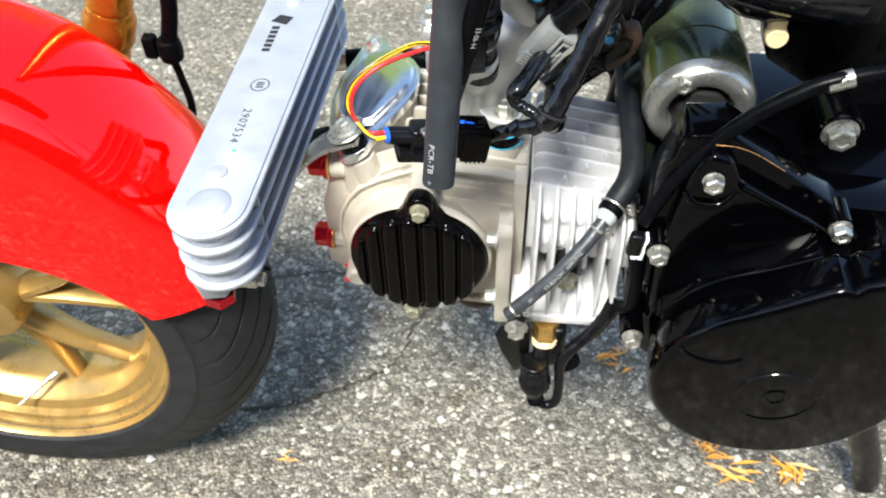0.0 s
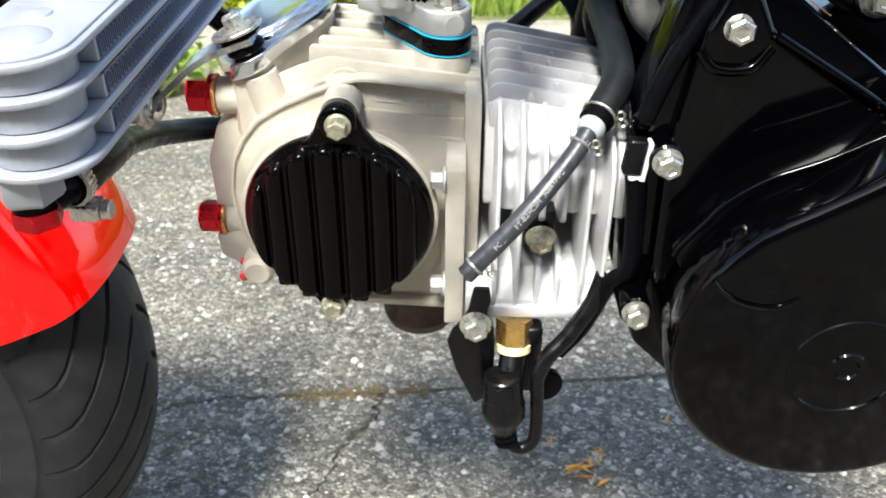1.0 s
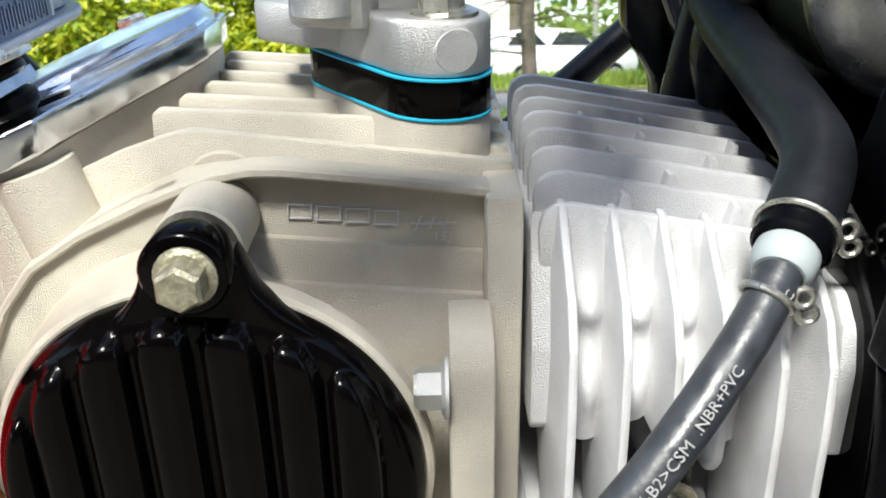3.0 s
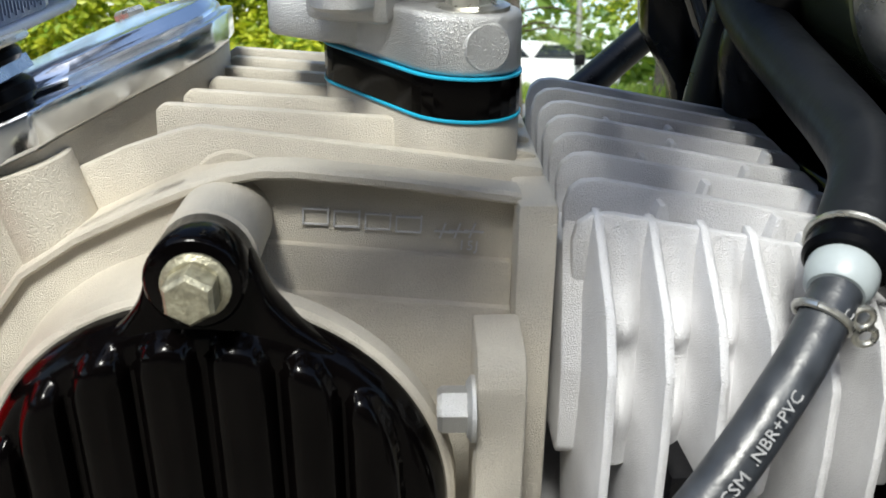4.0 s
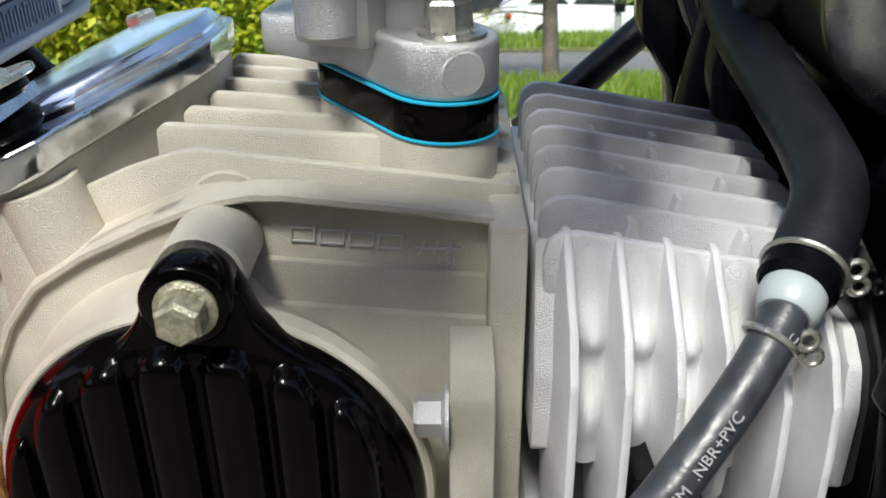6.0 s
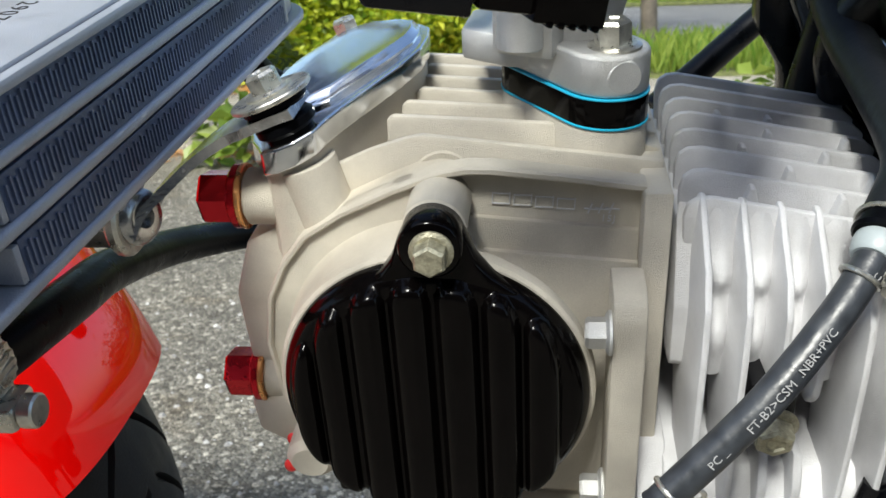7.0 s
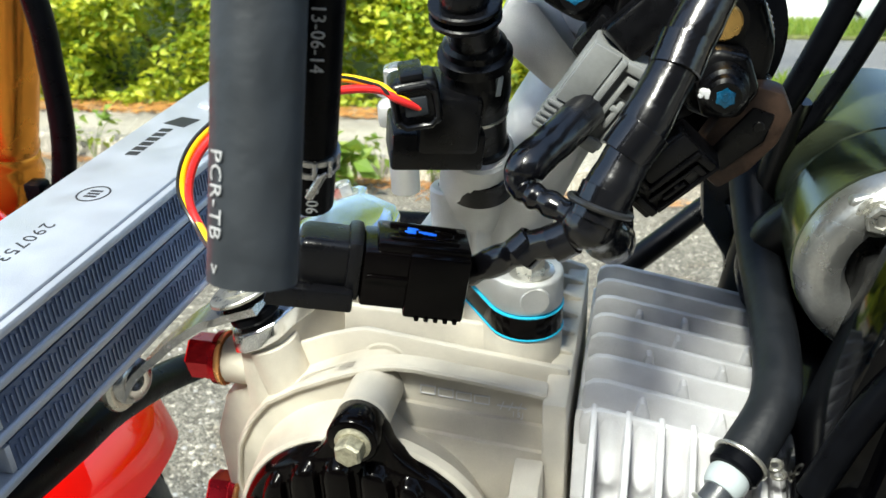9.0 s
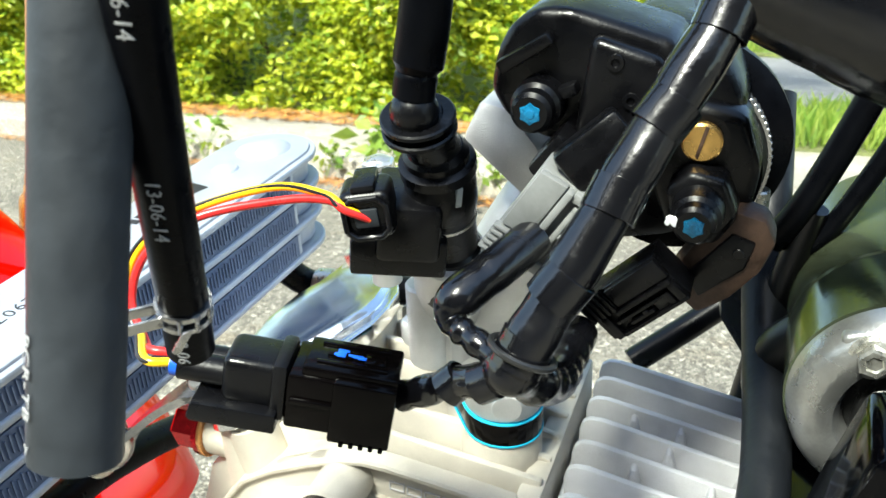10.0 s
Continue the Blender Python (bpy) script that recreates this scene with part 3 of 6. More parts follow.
part("edge_rib", bm, CASE, case)
# bright lip where the raised cover meets the panel, and the rim of its hollow
bm = BM()
b_tube(bm, [(x, -33.2, z) for x, z in LIP], 1.5, 12, 6)
part("edge_rib", bm, CASE, case)
bm = BM()
b_tube(bm, [(163, -60.3, 382), (167.5, -61.2, 377), (177, -61.4, 371.5), (190, -61.4, 369.5), (200, -61.2, 374)], 1.1, 10, 6)
part("edge_rib", bm, CASE, case)

# ---- oil cooler lying across the front of the engine ----
ASKEW = 0.062


def cool_tilt(vs):
    for v in vs:
        v.co.z += 0.03 * (v.co.y + 30) - 1.7
        v.co.x += ASKEW * (v.co.y - 30)


YA, YB, XC = -64, 137, -89.2
bm = BM()
cool_tilt(b_prism(bm, stadium((XC, YA), (XC, YB), 22, 16), "z", 482, 485, 1.0, 2))
cool_tilt(b_prism(bm, stadium((XC, YA), (XC, YB), 19.5, 16), "z", 484.5, 486.2, 0.8, 2))
for yb in (YA, YB):
    cool_tilt(b_lathe(bm, (XC, yb, 485), (0, 0, 1), [(0, 12.5), (1.5, 11.5), (2.9, 8.5), (3.6, 4.5), (3.8, 0.3)], 28, cap=False))
for yb in (YA + 23, YB - 23):
    cool_tilt(b_lathe(bm, (XC - 3, yb, 485.6), (0, 0, 1), [(0, 6), (1.4, 5), (2, 2.5), (2.1, 0.2)], 20, cap=False))
cooler = part("oil_cooler", bm, COOLER, bike, "silver aluminium three row oil cooler with printed number")
GAP = 14.2
for i in range(1, 4):
    z = 486 - GAP * i
    bm = BM()
    cool_tilt(b_prism(bm, stadium((XC, YA), (XC, YB), 22, 16), "z", z - 2.6, z + 0.8, 1.2, 3))
    part("tube_plate", bm, COOLER, cooler)
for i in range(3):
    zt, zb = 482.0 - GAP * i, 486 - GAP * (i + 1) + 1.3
    # solid block; its dark colour replaces the shaded gaps of folded fins
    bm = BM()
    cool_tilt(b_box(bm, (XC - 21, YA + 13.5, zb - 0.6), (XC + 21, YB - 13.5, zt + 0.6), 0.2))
    part("fin_block", bm, COOLFIN, cooler, "solid fin block coloured dark blue for the shaded gaps between fins", smooth=0)
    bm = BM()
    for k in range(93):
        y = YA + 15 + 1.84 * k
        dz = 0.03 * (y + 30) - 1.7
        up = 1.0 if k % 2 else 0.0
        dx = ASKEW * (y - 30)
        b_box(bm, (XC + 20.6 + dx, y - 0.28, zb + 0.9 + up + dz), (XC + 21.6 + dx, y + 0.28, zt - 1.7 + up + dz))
    tagged(part("louvre_panel", bm, COOLLOUV, cooler, "row of small louvres tinted blue as if shaded under the sky", smooth=0), "", "", "", "stuff")
    for yc in (YA, YB):
        bm = BM()
        cool_tilt(b_prism(bm, stadium((XC, yc - 0.5), (XC, yc + 0.5), 17.5, 14), "z", zb, zt, 0.3))
        part("tank_neck", bm, COOLER, cooler)
    for yc in (YA + 12.5, YB - 12.5):
        bm = BM()
        cool_tilt(b_box(bm, (XC - 20.5, yc - 1, zb), (XC + 21, yc + 1, zt), 0.3))
        part("end_plate", bm, COOLER, cooler)
# printing: number, round stamp and maker's block
text_on("2907534", 7.0, INKB, cooler, face_axes((-93.2, -3.8, 485.35), (-ASKEW, -1, -0.03), (1, -ASKEW, 0)), "printed_number", spacing=1.16, depth=0.05)
bm = BM()
cool_tilt(b_lathe(bm, (-90.2, 31, 486.25), (0, 0, 1), [(0, 5.6), (0.1, 5.6), (0.1, 5.0), (0, 5.0)], 32, cap=False))
for k in range(3):
    cool_tilt(b_prism(bm, [(-92.4, 28.6 + 1.9 * k), (-88.0, 28.6 + 1.9 * k), (-88.0, 29.6 + 1.9 * k), (-92.4, 29.6 + 1.9 * k)], "z", 486.2, 486.35))
part("round_stamp", bm, INKB, cooler)
bm = BM()
for a, b in ((90, 97),):
    cool_tilt(b_prism(bm, [(-101, a + 2), (-90.5, a - 1), (-88.0, b), (-97, b + 2)], "z", 486.2, 486.36))
part("printed_block", bm, INKB, cooler)
for k in range(6):
    bm = BM()
    y = 62 + 4.4 * k
    cool_tilt(b_prism(bm, [(-98.6, y), (-93.8, y), (-93.8, y + 3.0), (-98.6, y + 3.0)], "z", 486.2, 486.35))
    part("printed_bar", bm, INKB, cooler)
bm = BM()
cool_tilt(b_lathe(bm, (-88.5, -24, 486.3), (0, 0, 1), [(0, 1.0), (0.15, 0.7)], 9))
part("paint_dot", bm, GREEND, cooler)
# outlet under the near end
bm = BM()
b_lathe(bm, (-102, -70, 440), (0, 0, -1), [(0, 12.5), (14, 12.5), (16, 11)], 6, up=(1, 0.2, 0))
outlet = part("outlet_block", bm, COOLER, cooler, "silver hexagonal outlet block")
bm = BM()
b_cyl(bm, (-102, -70, 425), (-102, -70, 420), 8.5, 28, 1)
part("seal", bm, RUBBER, cooler)
bm = BM()
b_box(bm, (-99, 6, 428), (-81, 24, 441), 2)
part("mount_block", bm, COOLER, cooler)
bm = BM()
b_hex(bm, (-102, -70, 420), (-102, -70, 412), 9.5)
part("fitting", bm, REDANO, cooler, "red anodised fitting")
bm = BM()
b_cyl(bm, (-87, 15, 423), (-98, 15, 423), 9, 28, 1)
b_cyl(bm, (-83, 15, 423), (-87, 15, 423), 11.5, 28, 1)
part("mount_washer", bm, STEEL, cooler)
bm = BM()
b_lathe(bm, (-83, 15, 423), (1, -0.35, 0.1), [(0, 8.4), (3, 8.2), (4.6, 6.6), (5, 4.6), (5, 3.2), (3.4, 3)], 32)
part("pin_head", bm, STEELD, cooler, "domed steel pin head")
bm = BM()
path = [(-35.5, 34.5, 449.4), (-43, 34.5, 446.8), (-56, 34, 441.4), (-65, 31, 436.4), (-72, 26, 431), (-78, 20, 426), (-81, 16, 420)]
pts = curve_points(path, 6)
prev = None
for q in pts:
    w = 10.0 if q.x > -52 else 9.0
    ring = [bm.verts.new(q + Vector(o)) for o in ((-0.6, -w, 1.3), (-0.6, w, 1.3), (0.6, w, -1.3), (0.6, -w, -1.3))]
    if prev:
        for k in range(4):
            bm.faces.new((prev[k], prev[(k + 1) % 4], ring[(k + 1) % 4], ring[k]))
    else:
        bm.faces.new(ring)
    prev = ring
bm.faces.new(prev[::-1])
bmesh.ops.recalc_face_normals(bm, faces=bm.faces[:])
part("bracket", bm, STEELD, cooler, "bent polished dark steel bracket")
# oil hoses of the cooler
bm = BM()
b_tube(bm, [(-101, -64, 420), (-97, -46, 415.5), (-97, -25, 411), (-99.5, 0, 404.5), (-104, 30, 395.5), (-108.5, 75, 377), (-104, 115, 360), (-92, 140, 350), (-70, 163, 341)], 7.0, 20, 8)
oil_hose = part("oil_hose", bm, RUBBER, bike, "black rubber oil hose with worm clamp")
bm = BM()
b_lathe(bm, (-97.4, -48, 416), (-0.12, 0.9, -0.2), [(-4.5, 7.2), (-4.5, 8.6), (4.5, 8.6), (4.5, 7.2)], 30, cap=False)
part("hose_clamp", bm, STEEL, oil_hose, "shiny steel worm drive clamp")
bm = BM()
for k in range(26):
    a = 2 * math.pi * k / 26
    d, u, v = axes_of((-0.12, 0.9, -0.2))
    c = Vector((-97.4, -48, 416)) + (u * math.cos(a) + v * math.sin(a)) * 8.5
    b_box(bm, c - Vector((0.6, 3.2, 0.6)), c + Vector((0.6, 3.2, 0.6)))
tagged(part("clamp_slot", bm, STEEL, oil_hose, "raised clamp teeth"), "", "", "", "stuff")
bm = BM()
b_box(bm, (-98, -55, 403), (-86, -44, 410), 1.5)
b_cyl(bm, (-86, -50, 406.5), (-82, -50, 406.5), 4.2, 16, 0.5)
part("clamp_screw", bm, STEEL, oil_hose)
bm = BM()
b_tube(bm, [(-92, 140, 436), (-84, 156, 414), (-74, 160, 410), (-40, 160, 414), (20, 150, 420)], 7.0, 18, 8)
part("return_hose", bm, RUBBER, oil_hose)
bm = BM()
b_lathe(bm, (-72, 160, 410.2), (0.98, 0, 0.1), [(-4.5, 7.2), (-4.5, 8.6), (4.5, 8.6), (4.5, 7.2)], 28, cap=False)
part("return_clamp", bm, STEEL, oil_hose)

# ---- front wheel ----
WX, WY, WZ = -380, 76, 220
FX, FZ = -379, 236
bm = BM()
prof = [(-57, 164), (-61, 167), (-62, 180), (-62.6, 187), (-61.4, 189), (-60, 198), (-57, 207), (-53, 213), (-46, 219.5), (-36, 226.5), (-24, 232), (-12, 235), (0, 236), (12, 235), (24, 232), (36, 226.5), (46, 219.5), (53, 213), (57, 207), (60, 198), (61.4, 189), (62.6, 187), (62, 180), (61, 167), (57, 164), (30, 152), (-30, 152)]
fine = []
for (a, b), (c, d) in zip(prof, prof[1:] + prof[:1]):
    for k in range(3):
        fine.append((a + (c - a) * k / 3, b + (d - b) * k / 3))
pitch = 18
seg = 40 * pitch
rings = []
for s, r in fine:
    ring = []
    side = abs(s) / 56
    for k in range(seg):
        a = 2 * math.pi * k / seg - 0.36 * min(side, 1.1) ** 1.3
        rr = r + 7 * max(0.0, r - 164) / 72
        if r > 192 and 0.1 < side and k % pitch in (0, 1):
            rr -= 4.5
        ring.append(bm.verts.new((WX + rr * math.cos(a), WY + s, WZ + rr * math.sin(a))))
    rings.append(ring)
for r0, r1 in zip(rings, rings[1:] + rings[:1]):
    for k in range(seg):
        bm.faces.new((r0[k], r0[(k + 1) % seg], r1[(k + 1) % seg], r1[k]))
bmesh.ops.recalc_face_normals(bm, faces=bm.faces[:])
wheel_bm = BM()
rimp = [(-54, 165.5), (-58, 165.5), (-58.5, 163.5), (-55, 162), (-51, 161.5), (-49, 159), (-45, 158), (-43, 152), (-36, 150), (-32, 141), (-26, 139), (-20, 133), (-10, 130), (14, 130), (30, 136), (38, 147), (57, 160), (57, 165), (50, 164), (40, 152), (-40, 152)]
vs = b_lathe(wheel_bm, (WX, WY, WZ), (0, 1, 0), rimp + rimp[:1], 96, cap=False)
wheel = part("front_wheel", wheel_bm, GOLD, bike, "gold painted cast front wheel with treaded tyre")
part("tyre", bm, TYRE, wheel, "black road tyre with diagonal tread grooves", smooth=30)
bm = BM()
b_lathe(bm, (WX, WY - 38, WZ), (0, 1, 0), [(0, 18), (2, 30), (12, 34), (40, 34), (70, 30), (76, 18)], 40)
part("hub", bm, GOLD, wheel)
for k in range(5):
    a0 = 2 * math.pi * k / 5 + 0.21
    for da in (-0.19, 0.19):
        bm = BM()
        p0 = Vector((WX + 28 * math.cos(a0), WY - 6, WZ + 28 * math.sin(a0)))
        p1 = Vector((WX + 80 * math.cos(a0 + da * 0.9), WY - 6, WZ + 80 * math.sin(a0 + da * 0.9)))
        p2 = Vector((WX + 134 * math.cos(a0 + da * 1.5), WY - 4, WZ + 134 * math.sin(a0 + da * 1.5)))
        vs = b_tube(bm, [p0, p1, p2], lambda t: 8.5 - 3 * t, 10, 6)
        for v in vs:
            v.co.y = WY - 5 + (v.co.y - (WY - 5)) * 1.9
        part("spoke", bm, GOLD, wheel)
bm = BM()
pv = Vector((-363, 60, 103))
b_tube(bm, [pv, pv + Vector((-8, -8, -2)), pv + Vector((-30, -30, -13))], lambda t: 4.2 - 2.6 * t, 12, 6)
part("valve_stem", bm, STEEL, wheel, "metal valve stem")

# ---- red front fender ----
bm = BM()
grid = []
for j in range(61):
    a = radians(14.5 + (150 - 14.5) * j / 60)
    deg = math.degrees(a)
    swell = 15 * min(1.0, max(0.0, (deg - 28) / 32)) ** 1.3
    row = []
    for i in range(41):
        s = -1 + 2 * i / 40
        u = abs(s)
        if u < 0.72:
            w = u / 0.72
            r, half = swell + 248 - 20 * w ** 2.4, 62 * math.sin(w * 1.25) / math.sin(1.25)
        else:
            w = (u - 0.72) / 0.28
            inner = 183 - 51 * min(1.0, max(0.0, (deg - 14.5) / 37.5)) ** 0.9
            r, half = swell * (1 - w) + 228 + (inner - 228) * w, 62 + 11 * math.sin(w * 1.57)
        row.append(bm.verts.new((FX + r * math.cos(a), WY + half * (1 if s > 0 else -1), FZ + r * math.sin(a))))
    grid.append(row)
for g0, g1 in zip(grid, grid[1:]):
    for i in range(40):
        bm.faces.new((g0[i], g0[i + 1], g1[i + 1], g1[i]))
bmesh.ops.recalc_face_normals(bm, faces=bm.faces[:])
bmesh.ops.solidify(bm, geom=bm.faces[:], thickness=3)
fender = part("front_fender", bm, RED, bike, "glossy red plastic front fender", smooth=60)
# right fork leg
bm = BM()
b_lathe(bm, (-310, 180, 252), (0.31, 0, 0.95), [(0, 17), (160, 17), (161, 19), (164, 20), (182, 20), (186, 18), (189, 17.6), (191, 17.6), (193, 16.4), (195, 17), (198, 17), (200, 16.2), (460, 16.2)], 48)
fork = part("fork_leg", bm, FORK, bike, "gold anodised fork leg")
bm = BM()
b_tube(bm, [(-196, 140, 640), (-185, 148, 530), (-186, 150, 490), (-190, 151, 455), (-198, 150, 420), (-196, 150, 395), (-195, 150, 360), (-210, 150, 300)], lambda t: 6.0 if t < 0.56 else 3.0, 16, 8)
cable = part("brake_hose", bm, RUBBER, bike, "black brake hose with rubber grommet")
bm = BM()
b_lathe(bm, (-198, 150, 420), (0.02, 0, -1), [(-9, 6), (-8, 8.6), (-2, 9.4), (2, 9.4), (8, 8.4), (9, 5)], 24)
b_box(bm, (-217, 145, 413), (-207, 155, 431), 2)
part("grommet", bm, RUBBER, cable)

# ---- hoses that hang beside the engine ----
bm = BM()
b_tube(bm, [(27.7, -91.6, 535.5), (28.6, -87, 551), (30.2, -77, 584), (34, -58, 647), (42, -22, 767)], 7.1, 24, 8, hollow=2)
tagged(drain := part("drain_hose", bm, DRAIN, None, "thick slate black rubber hose hanging beside the engine"), "", "hose", "hanging hoses")
drain.matrix_world = BIKE
bm = BM()
b_tube(bm, [(24.5, -57.5, 533), (28.5, -61.5, 549.5), (36.5, -69.5, 584), (46, -77, 630), (62, -88, 720)], 4.5, 22, 8, hollow=1.3)
thin = part("breather_hose", bm, RUBBER, None, "thin black rubber hose with a spring clamp hanging beside the engine")
tagged(thin, "", "hose", "hanging hoses")
thin.matrix_world = BIKE
run = Vector((0.22, -0.22, 0.95)).normalized()
clamp_at = Matrix.Translation((27.1, -60.1, 543.8)) @ run.to_track_quat("Z", "Y").to_matrix().to_4x4()
bm = BM()
for z in (-1.4, 1.4):
    b_lathe(bm, (0, 0, z), (0, 0, 1), [(-0.55, 4.5), (-0.55, 5.05), (0.55, 5.05), (0.55, 4.5)], 32, cap=False)
# bridges between the two bands, the open ear and the raised tongue
for q in (250, 285, 320, 20, 70, 130):
    cx, cy = 4.8 * math.cos(radians(q)), 4.8 * math.sin(radians(q))
    b_cyl(bm, (cx, cy, -1.9), (cx, cy, 1.9), 0.55, 8, 0)
for y0 in (-2.6, 1.0):
    b_box(bm, (-12.0, y0, -1.3), (-4.2, y0 + 0.6, 1.3), 0.15)
b_box(bm, (-12.4, -2.6, -1.3), (-11.7, 1.6, 1.3), 0.2)
b_prism(bm, [(-3.4, -5.6), (-3.9, -4.8), (-1.6, -0.6), (0.1, 0.0), (-0.2, -1.4), (-2.4, -5.5)], "y", -5.8, -5.2, 0.15)
bm.transform(clamp_at)
part("spring_clamp", bm, STEELD, thin, "tarnished steel spring clamp")

# black breather hose that bends down to the cylinder side
bm = BM()
b_tube(bm, [(122, 164, 520), (125, 144, 490), (126.5, 122, 468), (130, 98, 449), (133, 68, 439), (133.5, 46, 434), (131, 28, 430), (121.5, 11.5, 421)], 7.6, 24, 10)
bh = part("blow_by_hose", bm, HOSE, bike, "black bent rubber hose on a white plastic joint")
bm = BM()
b_lathe(bm, (121, 11, 420.7), (-0.5, -0.75, -0.38), [(-1, 7.7), (3, 7.8), (4, 7.0)], 28)
part("hose_end", bm, RUBBER, bh)
bm = BM()
b_lathe(bm, (119.1, 8.1, 419.2), (-0.5, -0.75, -0.38), [(0, 5.6), (1, 6.3), (3, 6.4), (6, 5.8), (7, 5.0)], 28)
part("white_joint", bm, WHITEP, bh, "milky white plastic hose joint")
bm = BM()
b_tube(bm, [(117, 4.9, 417.6), (115.6, 2.8, 416.2), (106, -7, 406), (88, -20, 388), (66, -29, 366), (62, -30, 362)], 4.5, 20, 8, hollow=1.3)
lower = part("lower_hose", bm, SLATE, bh, "slate rubber hose with white lettering")
for c, r, d in (((121.7, 12.1, 421.3), 8.0, (-0.5, -0.75, -0.38)), ((112.6, -0.2, 413.2), 5.0, (-0.55, -0.5, -0.65)), ((66, -29, 366), 4.9, (-0.7, -0.3, -0.65))):
    bm = BM()
    d_, u_, v_ = axes_of(d)
    loop = [Vector(c) + (u_ * math.cos(t) + v_ * math.sin(t)) * r for t in (2 * math.pi * k / 24 for k in range(25))]
    b_tube(bm, loop, 0.75, 8, 0)
    e = Vector(c) + Vector((r + 1.5, -1.5, 0.5))
    loop = [e + Vector((1.9 * math.cos(t), 0.4, 1.9 * math.sin(t))) for t in (2 * math.pi * k / 12 for k in range(13))]
    b_tube(bm, loop, 0.7, 8, 0)
    loop = [e + Vector((1.5 + 1.9 * math.cos(t), 1.0, -4.0 + 1.7 * math.sin(t))) for t in (2 * math.pi * k / 12 for k in range(13))]
    b_tube(bm, loop, 0.7, 8, 0)
    part("wire_clamp", bm, STEEL, bh, "bright steel wire clamp")

# ---- throttle body, sensors and wiring ----
def b_block(bm, m, lo, hi, bevel=0.8, seg=2):
    """A bevelled box in a frame of its own."""
    vs = b_box(bm, lo, hi, bevel, seg)
    for v in vs:
        v.co = m @ v.co
    return vs


def frame_of(o, right, up):
    return face_axes(o, right, up)


bm = BM()
b_lathe(bm, (80, 88, 536), (0.52, 0.10, 0.85), [(-16, 24), (-12, 27), (-8, 27), (-6, 24), (8, 24)], 40)
b_prism(bm, [(40, 536), (46, 548), (54, 546), (70, 526), (66, 518), (58, 520)], "y", 52, 92, 2)
throttle = part("throttle_body", bm, SILVER, bike, "silver cast throttle body with black sensor housing")
bm = BM()
b_prism(bm, [(66, 520), (78, 548), (98, 552), (108, 540), (108, 520), (100, 510), (84, 506)], "y", 58, 74, 4)
b_prism(bm, [(72, 546), (84, 570), (106, 566), (116, 548), (110, 528), (86, 530)], "y", 60, 104, 5)
part("rear_housing", bm, BLACK, throttle)
bm = BM()
hous = [(53, 556), (55, 566), (59, 573), (66, 577), (74, 577), (99, 570), (101, 558), (97, 545), (84, 546), (75, 542), (66, 544), (57, 549)]
b_prism(bm, hous, "y", 38, 66, 3, 3)
b_prism(bm, [(76, 546), (80, 572), (97, 567), (99, 556), (95, 546)], "y", 33, 40, 2.5, 3)
b_prism(bm, [(94, 548), (100, 552), (116, 548), (121, 534), (119, 518), (110, 510), (98, 514), (92, 530)], "y", 54, 72, 3, 3)
b_prism(bm, [(98, 530), (104, 536), (113, 534), (117, 524), (112, 516), (102, 516)], "y", 44, 56, 2, 3)
b_prism(bm, [(66, 540), (74, 550), (86, 538), (78, 528)], "y", 26, 44, 1.5)
b_prism(bm, [(56, 564), (69, 572), (71, 569.5), (58, 561)], "y", 33.5, 40, 0.8)
b_prism(bm, [(66, 556), (76, 560), (77, 557), (67, 553)], "y", 34, 40, 0.8)
housing = part("sensor_housing", bm, BLACK, throttle, "black moulded sensor housing")
for c in ((67, 38, 554), (107, 44, 526)):
    bm = BM()
    b_lathe(bm, c, (0, -1, 0), [(0, 6.8), (6, 6.4), (7, 5.4), (10, 5.2), (11, 4.2)], 28)
    part("screw", bm, BLACK, throttle)
    bm = BM()
    b_prism(bm, [(c[0] + (2.9 if k % 2 else 2.3) * math.cos(k * math.pi / 6), c[2] + (2.9 if k % 2 else 2.3) * math.sin(k * math.pi / 6)) for k in range(12)], "y", c[1] - 11.4, c[1] - 10.6, 0.2)
    b_lathe(bm, Vector(c) + Vector((0, -11.3, 0)), (0, -1, 0), [(0, 1.3), (0.3, 1.1), (0.3, 0.3)], 8)
    part("torx_recess", bm, BLUEM, throttle, "blue thread lock in a torx recess")
bm = BM()
for k, (px_, pz, ra) in enumerate(((102.6, 526.6, 1.6), (101.2, 527.2, 1.2), (103.6, 525.4, 1.1), (100.6, 526.2, 0.8))):
    b_lathe(bm, (px_, 33.8, pz), (0, -1, 0), [(0, ra), (0.7, ra * 0.7), (0.8, 0.1)], 9)
part("paint_mark", bm, PAINTW, throttle)
bm = BM()
for p in ((86, 566), (90, 557), (89.5, 549)):
    b_lathe(bm, (p[0], 33.2, p[1]), (0, -1, 0), [(0, 2.2), (0.8, 2.0), (0.8, 1.1), (0.1, 0.9)], 16)
part("moulded_pip", bm, BLACK, throttle)
bm = BM()
b_lathe(bm, (105.5, 60, 541), (0.05, -1, 0.05), [(0, 7), (4, 7), (4.4, 6.4), (5.2, 7), (6, 6.4), (7, 7)], 28)
part("screw_neck", bm, BLACK, throttle)
bm = BM()
b_lathe(bm, (105.7, 53, 541.3), (0.05, -1, 0.05), [(0, 5.2), (2, 5.2), (2.6, 4.6)], 28)
brass_screw = part("idle_screw", bm, BRASS, throttle, "slotted brass idle screw")
bm = BM()
b_block(bm, frame_of((105.8, 50.4, 541.4), (0.25, 0, 1), (1, 0, -0.25)), (-4.7, -0.5, -0.25), (4.7, 0.5, 0.25), 0.1)
part("slot", bm, RUST, throttle)
